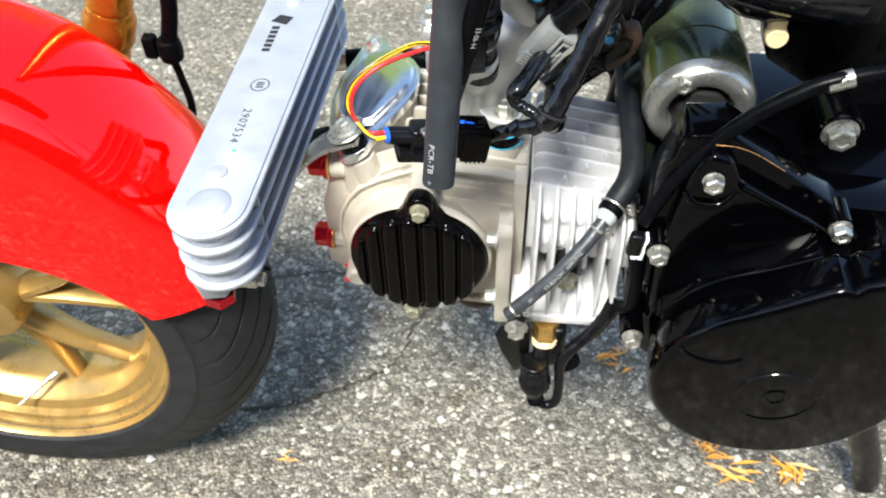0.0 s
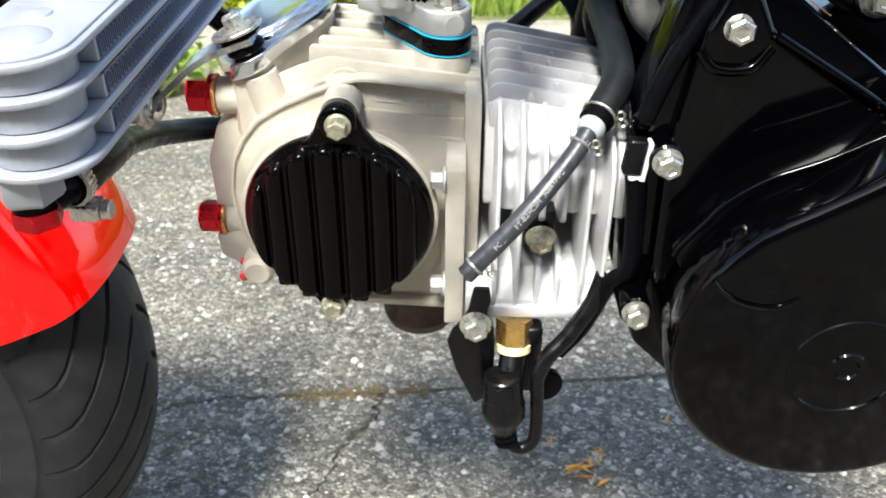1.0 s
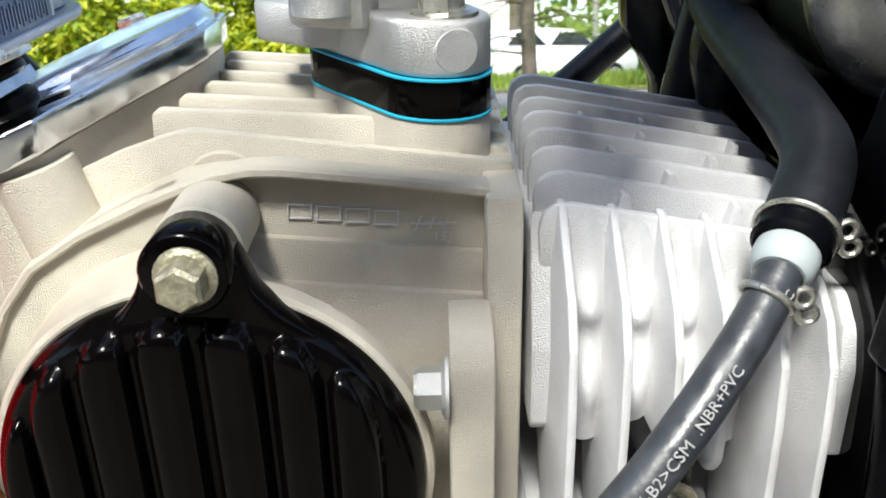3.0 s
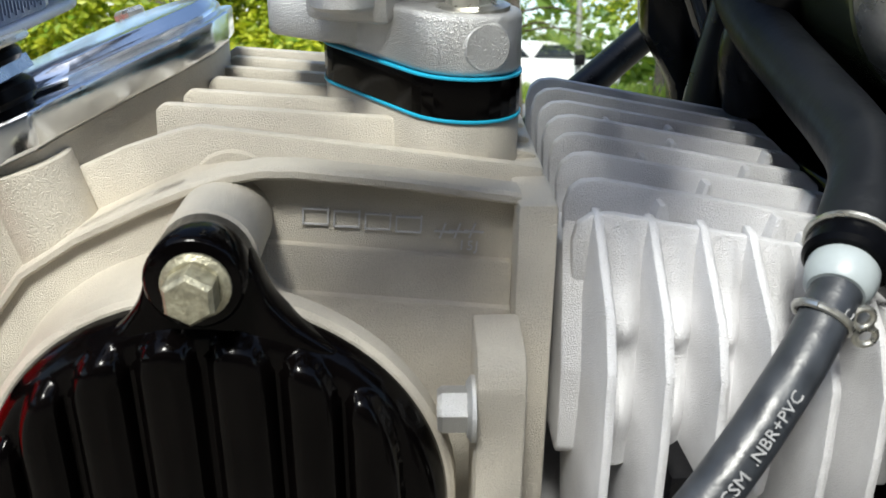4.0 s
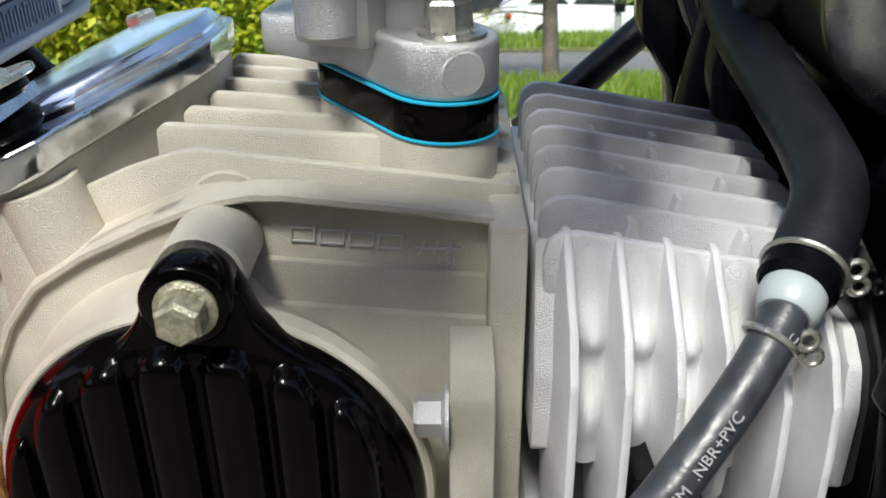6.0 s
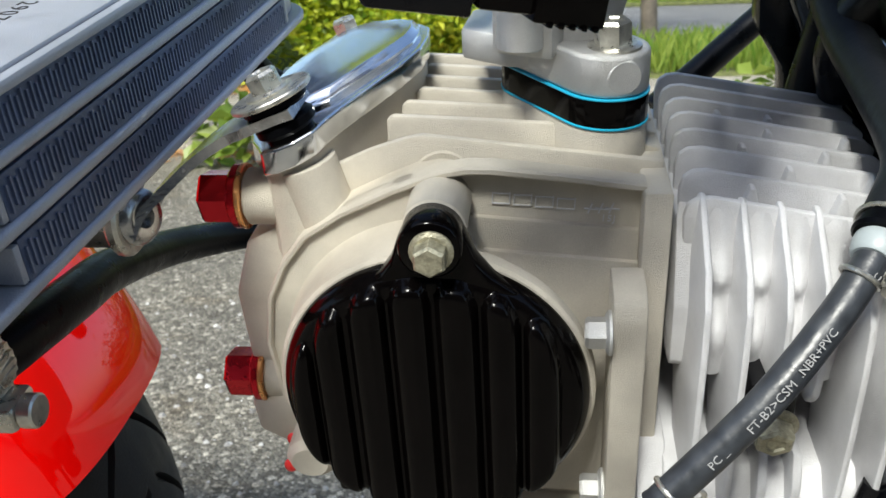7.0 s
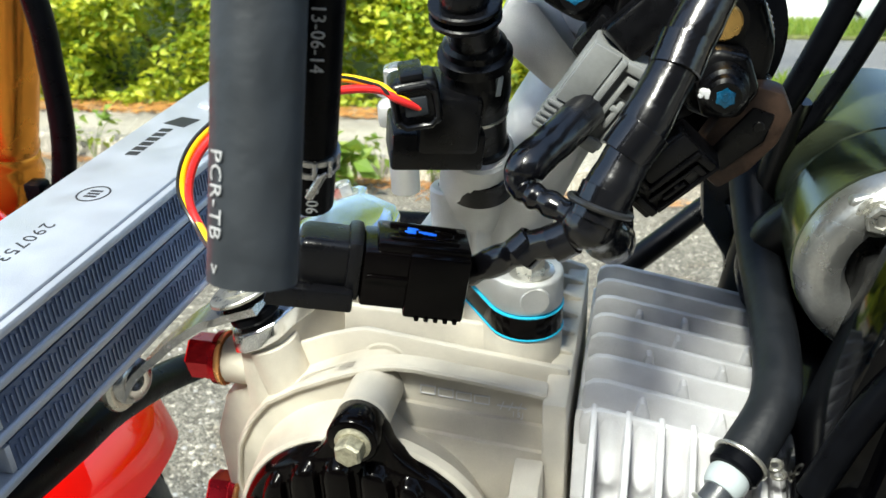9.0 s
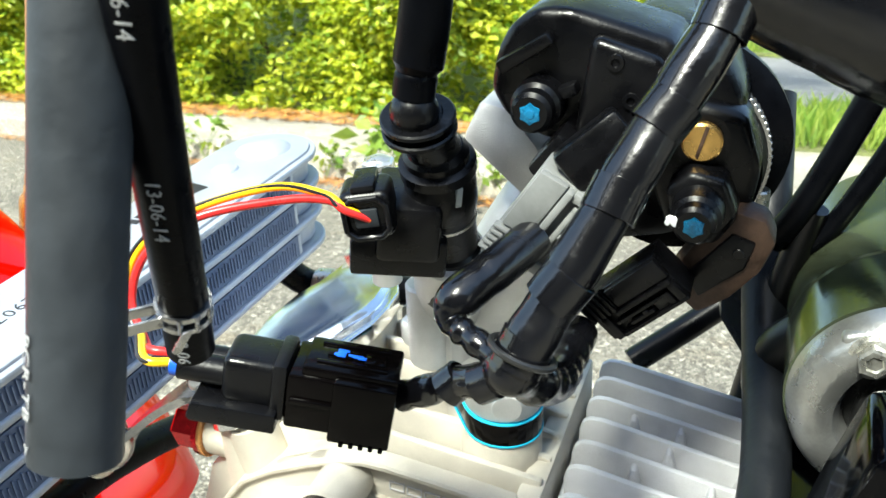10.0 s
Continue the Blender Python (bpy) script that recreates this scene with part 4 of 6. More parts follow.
# lobed plate and lower connector
bm = BM()
b_prism(bm, [(101, 505), (110, 521), (117, 525), (124, 523), (127, 517), (124, 508), (117, 499), (109, 493), (103, 498)], "y", 47, 58, 1.5)
part("lobed_plate", bm, RUST, throttle, "brown edged black plate")
bm = BM()
b_prism(bm, [(105, 505), (116, 519), (122, 517), (120, 509), (109, 499)], "y", 46, 48, 0.6)
b_cyl(bm, (118, 46.2, 513.5), (118, 45.4, 513.5), 1.6, 12, 0.2)
part("plate_insert", bm, BLACK, throttle)
def plug(name, label, a, b, d, front, material):
    """A sensor plug seen on its latch side: a runs to b across it and to d along it, in the plane y = front."""
    def quad(u0, v0, u1, v1):
        return [(a[0] + u * (b[0] - a[0]) + v * (d[0] - a[0]), a[1] + u * (b[1] - a[1]) + v * (d[1] - a[1])) for u, v in ((u0, v0), (u1, v0), (u1, v1), (u0, v1))]

    bm = BM()
    b_prism(bm, quad(0.02, 0.0, 1.0, 1.0), "y", front + 2.5, front + 14, 0.7)
    body = part(name, bm, material, bike, label)
    pieces = [("grip_block", (0.0, 0.0, 0.46, 0.34), 0.6, 3), ("smooth_side", (0.04, 0.36, 0.44, 1.0), 0.2, 3), ("latch_bar", (0.46, 0.3, 0.56, 0.98), -0.6, 3),
              ("rim", (0.92, 0.18, 1.0, 1.0), 0.2, 3), ("rim", (0.56, 0.9, 0.93, 0.99), 0.2, 3), ("rim", (0.5, 0.08, 1.0, 0.17), 0.8, 3),
              ("tongue", (0.66, 0.2, 0.74, 0.86), 0.6, 3), ("tongue", (0.8, 0.32, 0.88, 0.62), 0.6, 3), ("tongue", (0.66, 0.8, 0.92, 0.87), 0.5, 3), ("tongue", (0.74, 0.5, 0.88, 0.56), 0.5, 3)]
    for n_, q, lift, depth in pieces:
        bm = BM()
        b_prism(bm, quad(*q), "y", front + lift, front + depth, 0.4)
        part(n_, bm, material, body)
    for k in range(5):
        bm = BM()
        b_prism(bm, quad(-0.03, 0.03 + 0.066 * k, 0.47, 0.065 + 0.066 * k), "y", front - 0.4, front + 2, 0.25)
        part("grip_rib", bm, material, body)
    bm = BM()
    b_prism(bm, quad(0.75, 0.64, 0.92, 0.79), "y", front + 2.0, front + 2.6, 0.1)
    part("latch_window", bm, WBLK, body)
    return body


plug("black_connector", "black plastic plug with a locking tab", (78, 497), (89, 487), (97, 515), 34, BLACK)
plug("grey_connector", "grey plastic plug with ribbed locking tab", (58, 524), (74, 515.5), (73, 546), 12, GREYP)
bm = BM()
b_block(bm, frame_of((80.5, 20, 546), (0.72, 0.3, 0.62), (0.6, 0, -0.7)), (-4, -5, -5), (14, 6, 5), 1.5)
part("plug_socket", bm, BLACK, throttle)
# intake boot with worm clamp
o, d = Vector((96.7, 78, 527)), Vector((-0.13, 0.99, 0.01)).normalized()
bm = BM()
b_lathe(bm, o, d, [(-14, 23), (-5, 25), (5, 25), (7, 31), (9, 33.4), (13, 33.4), (15, 30), (18, 26), (24, 26)], 48)
boot = part("intake_boot", bm, RUBBER, bike, "black rubber intake boot with worm clamp")
bm = BM()
b_lathe(bm, o, d, [(-4.5, 25.2), (-4.5, 26.1), (4.5, 26.1), (4.5, 25.2)], 48, cap=False)
part("worm_clamp", bm, STEELD, boot, "slotted steel worm clamp")
e = Vector((0, 0, 1))
w = d.cross(e).normalized()
for k in range(15):
    a = radians(-14 + 4.4 * k)
    c = o + (w * math.cos(a) + e * math.sin(a)) * 26.05
    bm = BM()
    b_cyl(bm, c - d * 3.0, c + d * 3.0, 0.62, 8, 0.2)
    part("clamp_thread", bm, STEELD, boot)
bm = BM()
c = o + (w * math.cos(-0.5) + e * math.sin(-0.5)) * 28
b_cyl(bm, c - e * 3, c + e * 4, 3.2, 14, 0.5)
part("clamp_screw", bm, STEEL, boot)

# injector with its plug
bm = BM()
ax = Vector((0.05, -0.34, 1)).normalized()
o = Vector((37, 50, 492))
b_lathe(bm, o, ax, [(-4, 11), (4, 11), (6, 9.4), (14, 9.4), (15, 8.6), (26, 8.6), (30, 9.4), (34, 10), (40, 10), (42, 9), (50, 9), (52, 7.4)], 32)
b_lathe(bm, o, ax, [(43, 9), (44, 10.6), (47, 10.6), (48, 9)], 32)
b_cyl(bm, o + ax * 50, (39, 23, 553), 7.4, 28, 1.0, 6.4)
b_ball(bm, (39, 22, 554), 6.3)
inj = part("fuel_injector", bm, BLACK, bike, "black fuel injector with elbow joint")
bm = BM()
top = Vector((39, 22, 558))
b_tube(bm, [top, top + Vector((1, 0.5, 6)), top + Vector((2, 1, 11)), top + Vector((4, 2, 24)), top + Vector((8, 8, 70))], lambda t: 5.4 if t < 0.25 else 5.0 + 1.4 * min(1, (t - 0.25) * 8), 20, 8)
part("fuel_line", bm, RUBBER, inj, "black rubber fuel line")
bm = BM()
b_lathe(bm, o, ax, [(26.4, 8.6), (26.4, 9.2), (27.4, 9.2), (27.4, 8.6)], 32, cap=False)
part("ring", bm, STEEL, inj)
bm = BM()
mf = frame_of((27, 33, 514), (0.9, 0.35, -0.1), (0.1, -0.1, 1))
b_block(bm, mf, (-13, -10, -10), (14, 2, 8), 1.2)
b_block(bm, mf, (-6, -4, -14), (12, 14, 10), 2.2)
socket = part("injector_socket", bm, BLACK, inj, "black plastic injector socket")
bm = BM()
fm = frame_of((25.4, 19.5, 527.2), (0.92, 0.3, 0.1), (-0.1, -0.1, 1))
b_block(bm, fm, (-6.8, -6.8, -8), (6.8, 6.8, 5), 2.4, 4)
b_block(bm, fm, (-3.2, 6.0, -8), (3.2, 8.6, 4), 0.8, 2)
part("plug_body", bm, BLACK, inj)
bm = BM()
ring = [(-5.6, -3.4), (-5.6, 3.4), (-3.4, 5.6), (3.4, 5.6), (5.6, 3.4), (5.6, -3.4), (3.4, -5.6), (-3.4, -5.6)]
b_tube(bm, [fm @ Vector((a, b, 5.6)) for a, b in ring + ring[:1]], 0.9, 10, 0)
part("plug_rim", bm, BLACK, inj)
bm = BM()
b_block(bm, fm, (-3.2, -2.6, 4.6), (3.2, 2.8, 6.0), 0.6, 2)
part("wire_seal", bm, DRAIN, inj)
bm = BM()
for s_ in (-3.4, 0.2):
    b_lathe(bm, Vector((39, 24, 552)) + ax * s_, ax, [(-0.9, 6.5), (-0.9, 9.2), (-0.5, 9.7), (0.5, 9.7), (0.9, 9.2), (0.9, 6.5)], 32, cap=False)
part("elbow_collar", bm, BLACK, inj)
bolt(inj, (9, 61, 515), (0, 0, 1), 5.4, 7, 7.5, 2, STEEL)
bm = BM()
b_ball(bm, (9, 61, 522), 4.6, 18, (1, 1, 0.6))
part("dome", bm, STEEL, inj)
bm = BM()
b_cyl(bm, (9, 61, 480), (9, 61, 515), 5, 20, 0.4)
b_box(bm, (4, 50, 506), (30, 66, 515), 2)
part("retainer", bm, SILVER, inj)
bm = BM()
b_block(bm, frame_of(o + ax * 38 + Vector((7.5, -6.5, 0)), (1, 0.9, 0), ax), (-0.9, -3.2, -0.6), (0.9, 3.2, 0.8), 0.3)
part("white_clip", bm, WHITEP, inj)

# taped harness
bm = BM()
b_tube(bm, [(75, -20, 511), (80, -17, 521), (90, -6, 541), (101, 8, 563), (112, 22, 585), (118, 30, 610)], lambda t: 5.7 + 0.2 * math.sin(t * 40), 20, 10, wobble=0.05)
harness = part("wiring_harness", bm, TAPE, bike, "wiring harness wrapped in shiny black tape")
for k, (t0, lean) in enumerate(((0.14, 0.5), (0.3, -0.6), (0.46, 0.7), (0.6, -0.5), (0.76, 0.6))):
    pts = curve_points([(75, -20, 511), (80, -17, 521), (90, -6, 541), (101, 8, 563), (112, 22, 585), (118, 30, 610)], 10)
    c = pts[int(t0 * (len(pts) - 1))]
    d_ = (pts[int(t0 * (len(pts) - 1)) + 1] - c).normalized() + Vector((0, lean * 0.3, lean * 0.4))
    bm = BM()
    b_lathe(bm, c, d_, [(-4, 5.6), (-3.8, 6.15), (3.8, 6.2), (4, 5.6)], 24, cap=False)
    part("tape_wrap", bm, TAPE, harness)
bm = BM()
b_tube(bm, [(108, 26, 592), (120, 30, 587), (137, 32, 581), (156, 36, 573), (190, 42, 560), (230, 52, 548)], lambda t: 12 + 5 * min(1.0, t * 2.2), 28, 10, wobble=0.012)
part("thick_branch", bm, TAPE, harness)
bm = BM()
b_tube(bm, [(76, -20, 513), (71, -18, 508), (61, -15, 503), (53, -12, 497), (45, -10, 492)], lambda t: 4.4 - 0.8 * t + 0.25 * math.sin(t * 26), 16, 12, wobble=0.1)
part("branch", bm, TAPE, harness)
for c, d_ in (((70, -18, 507.4), (0.8, 0, 0.5)), ((61, -15, 503), (0.7, 0.2, 0.7))):
    bm = BM()
    b_lathe(bm, c, d_, [(-3, 4.0), (-2.8, 4.75), (2.2, 4.6), (2.6, 4.0)], 20, cap=False)
    part("tape_wrap", bm, TAPE, harness)
bm = BM()
b_tube(bm, [(77, -19, 512.5), (71, -16.5, 513.5), (64, -13, 515), (60, -11, 516), (58.6, -9, 518), (60, -6.5, 521), (65, 1, 524), (72, 14, 528)], lambda t: 3.2 + 0.3 * math.sin(t * 60) if t < 0.45 else 3.3 + 1.7 * min(1.0, (t - 0.45) * 6), 16, 8, wobble=0.08)
part("branch", bm, TAPE, harness)
bm = BM()
b_tube(bm, [(77, -19, 512), (80, -12, 505), (81, 0, 498), (80, 16, 494), (80, 30, 492)], 5.4, 16, 8, wobble=0.12)
part("branch", bm, TAPE, harness)
bm = BM()
b_ball(bm, (76, -19.5, 512.5), 6.0, 18, (1.1, 0.9, 1))
part("tape_knot", bm, TAPE, harness)
bm = BM()
d_, u_, v_ = axes_of((0.3, 0.3, 0.9))
b_tube(bm, [Vector((78, -18.5, 517)) + (u_ * math.cos(t) + v_ * math.sin(t)) * 7.3 for t in (2 * math.pi * k / 24 for k in range(25))], 0.8, 8, 0)
part("cable_tie", bm, WBLK, harness)

# two part plug in the open, with its wires
cm = frame_of((19.5, -19, 496), (0.935, 0.28, -0.2), (0.17, 0.12, 0.98))
bm = BM()
for s in (-1, 1):
    b_tube(bm, [cm @ Vector((-27, 2.2, 2.2 * s)), cm @ Vector((-10, 2.2, 2.2 * s))], 3.6, 18, 0)
b_block(bm, cm, (-16, -3.5, -7), (-2, 9.0, 7), 2.2, 3)
b_block(bm, cm, (-4, -6, -8), (0, 10, 8), 1.5)
for v in b_prism(bm, [(-23, -6.8), (-22, -7.8), (-1.5, -7.8), (-1.5, -2.4), (-22, -2.4)], "z", -4, 10.5, 0.7):
    v.co = cm @ v.co
plug_a = part("loose_connector", bm, BLACK, bike, "black two part waterproof plug hanging on wires")
bm = BM()
b_block(bm, cm, (0, -6.4, -8.5), (25, 8.5, 8.5), 0.9, 2)
b_block(bm, cm, (11, -7.6, -6), (26, 9.2, 10), 0.7)
b_block(bm, cm, (1, 1.2, 8.0), (12, 2.6, 9.6), 0.4)
shell = part("plug_shell", bm, COVER, plug_a, "gloss black plug shell")
bm = BM()
b_block(bm, cm, (3, 7, -7.5), (26, 10.8, 7.5), 0.9)
part("shell_lid", bm, COVER, plug_a)
for k in range(5):
    bm = BM()
    b_block(bm, cm, (14 + 2.4 * k, -8.2, -4), (15.2 + 2.4 * k, -7.0, 10.4), 0.3)
    part("grip_rib", bm, COVER, plug_a)
bm = BM()
b_block(bm, cm, (6, 10.6, -5), (23, 11.4, -3.6), 0.2)
b_block(bm, cm, (6, 10.6, 3.6), (23, 11.4, 5), 0.2)
b_block(bm, cm, (8, 10.6, -1.6), (14, 11.6, 1.6), 0.4)
b_block(bm, cm, (17, 10.6, -2.4), (22, 11.3, 2.4), 0.4)
part("lock_tab", bm, COVER, plug_a)
bm = BM()
for k in range(9):
    rr = random.Random(k)
    cx, cz = 13 + rr.uniform(-3.5, 3.5), rr.uniform(-1.3, 1.3)
    b_block(bm, cm, (cx - 1.0, 11.3, cz - 0.5), (cx + 1.2, 11.75, cz + 0.5), 0.2)
part("paint_mark", bm, BLUE, plug_a, "smeared blue paint mark")
bm = BM()
for s in (-1, 1):
    b_tube(bm, [cm @ Vector((-29, 2.2, 2.2 * s)), cm @ Vector((-26.6, 2.2, 2.2 * s))], 3.0, 16, 0)
part("wire_seal", bm, BLUE, plug_a, "bright blue wire seal")
start_a, start_b = cm @ Vector((-29, 2.2, 2.2)), cm @ Vector((-29, 2.2, -2.2))
for name, m_, a_, off, rad in (("red_wire", WRED, start_b, (2, -1, -2), 1.15), ("yellow_wire", WYEL, start_a, (0, 0, 0), 1.15)):
    bm = BM()
    w = Vector(off)
    b_tube(bm, [a_, a_ + Vector((-6, -2.2, 1.2)), Vector((-22, -21, 505)) + w, Vector((-28, -16, 514)) + w, Vector((-24, -11, 525)) + w * 0.8, Vector((-12, -4, 533)) + w * 0.8, Vector((5, 8, 536)) + w * 1.4, Vector((17, 12, 533.5)) + w * 0.6, Vector((22, 12, 530.5)) + w * 0.3, fm @ Vector((0.8, -0.5, 5))], rad, 12, 10)
    part(name, bm, m_, plug_a)
bm = BM()
w = Vector((-0.6, -0.9, 0.5))
b_tube(bm, [start_a, start_a + Vector((-6, -2.2, 1.2)) + w, Vector((-22, -21, 505)) + w, Vector((-28, -16, 514)) + w, Vector((-24, -11, 525)) + w, Vector((-12, -4, 533)) + w, Vector((5, 8, 536)) + w, Vector((17, 12, 533.5)) + w, Vector((22, 12, 530.5)) + w, fm @ Vector((0.8, -0.5, 5))], 0.55, 8, 10)
part("wire_stripe", bm, WBLK, plug_a)

# ---- starter motor ----
bm = BM()
b_lathe(bm, (168, 48, 466), (0, 1, 0), [(12, 17), (4, 18.5), (1, 20), (0, 22.5), (0.4, 26.5), (2.5, 30), (6, 32), (11, 32.6)], 56, cap=False)
starter = part("starter_motor", bm, CAPG, bike, "round starter motor with bright rounded end cap")
bm = BM()
b_block(bm, frame_of((155, 53, 486), (1, 0, 0.35), (-0.3, 0, 1)), (-7, -7, -3), (7, 7, 2.5), 2, 3)
part("bolt_pad", bm, CAPG, starter)
bolt(starter, (155, 50, 486), (0, -1, 0.1), 4.6, 4, 6.4, 1.2)
bm = BM()
b_lathe(bm, (168, 59, 466), (0, 1, 0), [(0, 32.2), (0.6, 33.2), (30, 33.2), (30.5, 32.6), (31.5, 32.6), (32, 33.2), (95, 33.2), (98, 30)], 56)
part("motor_body", bm, BODYG, starter, "dark olive tinted motor body")
bm = BM()
b_cyl(bm, (168, 57, 466), (168, 69, 466), 18, 32, 1)
b_prism(bm, [(153, 455), (154, 470), (164, 481), (177, 480), (187, 468), (186, 450), (154, 446)], "y", 49, 60, 3)
part("cap_recess", bm, WBLK, starter)

# ---- frame tubes and lines behind the engine ----
bm = BM()
b_tube(bm, [(78, 156, 398), (99, 170, 411), (123, 187, 426), (168, 210, 456)], 5.8, 18, 6)
frame_tube = part("frame_tube", bm, FRAMEB, bike, "satin black frame tubes behind the engine")
bm = BM()
b_prism(bm, [(112.5, 437), (123.5, 420), (125, 404), (143, 397), (154, 420), (164, 470), (140, 485), (110, 462)], "y", 138, 152, 3)
part("gusset", bm, FRAMEB, frame_tube)
bm = BM()
b_tube(bm, [(126, 120, 400), (130, 118, 440), (134, 114, 475), (139, 111, 500)], lambda t: 8 - 4 * t, 18, 6)
part("down_tube", bm, FRAMEB, frame_tube)
for rad, run in ((4.6, [(154, 110, 565), (151, 110, 546), (144, 110, 524), (135, 110, 501), (127, 112, 486)]), (3.4, [(174, 114, 560), (163, 113, 536), (153, 112, 512), (143, 112, 491), (134, 114, 480)])):
    bm = BM()
    b_tube(bm, run, rad, 14, 8)
    part("cable", bm, RUBBER, frame_tube)
bm = BM()
b_tube(bm, [(148, 92, 470), (136, 96, 455), (132, 100, 440), (136, 104, 425)], 9, 18, 8)
part("bracket_tube", bm, FRAMEB, frame_tube)
GLOSSB = mat("gloss_black_tube_paint", (0.002, 0.002, 0.003), 0.06, 0.0, 0.2, 60, 0.0, 500, coat=1.0, spec=0.5, rough_vary=0.02)
bm = BM()
b_tube(bm, [(126, 132, 452), (133, 130, 436), (140, 129, 424), (149, 128, 413), (160, 127, 402)], 6.5, 24, 8)
part("gloss_tube", bm, GLOSSB, frame_tube, "gloss black tube")
# gear or brake line over the case
bm = BM()
b_tube(bm, [(300, 10, 543), (228, 3, 532), (200, 1, 520), (171, -2, 495), (149, -4, 458), (138, -6, 428)], 4.3, 16, 8)
line = part("rubber_line", bm, RUBBER, bike, "black rubber line curving over the engine case")
bm = BM()
b_block(bm, frame_of((136, -8, 411.5), (1, 0, -0.1), (0.1, 0, 1)), (-5, -8.5, -3), (4, 9, 4), 2.0, 4)
part("line_clip", bm, BLACK, line)
bm = BM()
cf = frame_of((136, -8, 411.5), (1, 0, -0.1), (0.1, 0, 1))
b_block(bm, cf, (3.9, -10.0, -2.5), (5.7, 8.5, 4.4), 0.5, 2)
b_block(bm, cf, (-1.5, -10.3, -2.5), (5.7, -8.6, 4.4), 0.5, 2)
part("white_sleeve", bm, PAINTW, line, "white plastic sleeve edge")
bm = BM()
b_tube(bm, [(137, -8, 402), (140, -8, 380), (141, -6, 350), (134, 2, 334), (124, 5, 305), (112, 2, 290)], 4.6, 14, 8)
part("lower_line", bm, RUBBER, line)
bm = BM()
b_cyl(bm, (214, 2.0, 527), (226, 2.9, 531.4), 4.8, 20, 0.4)
part("crimp", bm, STEEL, line)

# ---- temperature sensor below the cylinder ----
bm = BM()
b_hex(bm, (89, 6, 309), (89, 2, 296), 9.6, up=(1, 0, 0))
sensor = part("oil_sensor", bm, BRASS, bike, "brass temperature sensor with black plug")
bm = BM()
b_lathe(bm, (89, 2, 296), (0, -0.3, -1), [(0, 8.0), (0.6, 9.0), (4, 9.0), (4.6, 8.0)], 28)
part("seal_ring", bm, CREAM, sensor, "cream sealing ring")
bm = BM()
b_cyl(bm, (89, 1, 292), (87, -8, 280), 6.8, 24, 0.6)
b_box(bm, (92, 0, 262), (104, 12, 306), 3, 3)
part("plug_neck", bm, BLACK, sensor)
bm = BM()
b_lathe(bm, (83, -13, 287), (0.06, -0.12, -1), [(0, 9.2), (0.8, 10), (16, 10.6), (18, 11.6), (24, 11.8), (27, 10.5), (33, 7), (36, 6.4)], 12, phase=0.2)
plug_ = part("sensor_plug", bm, BLACK, sensor, "black plastic sensor plug")
bm = BM()
b_box(bm, (79, -25, 268), (88, -21, 286), 1.2)
part("latch", bm, BLACK, plug_)
bm = BM()
for k in range(3):
    b_lathe(bm, (85.3 + 0.5 * k, -17.3 - 0.5 * k, 251.5 - 3.2 * k), (0.15, -0.12, -1), [(-1.2, 5.4), (-0.8, 6.4), (0.8, 6.4), (1.2, 5.4)], 20)
part("boot", bm, RUBBER, plug_)
bm = BM()
b_tube(bm, [(86, -18, 250), (89, -19, 243), (95, -19, 240), (101, -18, 245), (102, -16, 258), (101.3, -14, 274), (101, -12, 285), (106, -9, 296), (116, -4, 306), (127, 2, 322), (132, 5, 338)], lambda t: 3.6 + 0.7 * min(1.0, max(0.0, t - 0.5) * 8), 16, 8)
part("sensor_lead", bm, BLACK, sensor)
bm = BM()
b_prism(bm, [(54, 300), (56.5, 307), (61, 313), (64.5, 320), (67, 334), (75, 334), (76, 326), (74, 318), (78, 308), (79, 290), (78, 262), (69, 257), (66, 264), (59, 280)], "y", -3, 0, 1.0, 2)
b_prism(bm, [(76, 308), (79, 300), (79, 266), (75, 260)], "y", -3, 14, 1.0)
part("sensor_bracket", bm, FRAMEB, sensor, "black bent sensor bracket")
bm = BM()
b_lathe(bm, (107, 6, 266), (0.2, -1, 0.1), [(0, 8), (1, 9.5), (5, 9.5), (6, 8.5), (6, 3)], 24)
part("rubber_grommet", bm, RUBBER, sensor)
bolt(sensor, (68.5, -3, 311.5), (0, -1, 0), 6.4, 6, 8.2, 1.6, up=(0, 0, 1))
bm = BM()
b_lathe(bm, (38, 66, 300), (0, 0.05, -1), [(0, 20), (24, 20), (30, 22), (36, 20)], 32)
part("exhaust_flange", bm, RUST, bike, "dark exhaust flange under the head")
# unseen block added over the engine to shade it and darken its reflections
bm = BM()
b_prism(bm, [(-230, 850), (-160, 810), (60, 800), (110, 805), (120, 860), (60, 890), (0, 900), (-140, 890)], "y", 40, 140, 20, 4)
part("overhead_shade_block", bm, FRAMEB, bike, "unseen satin black block added above the engine for shade", smooth=60)
# stand leg
bm = BM()
b_tube(bm, [(320, 40, 260), (364, 52, 150), (406, 62, 50), (418, 64, 8)], 13, 18, 6)
part("stand_leg", bm, FRAMEB, bike, "black stand leg")
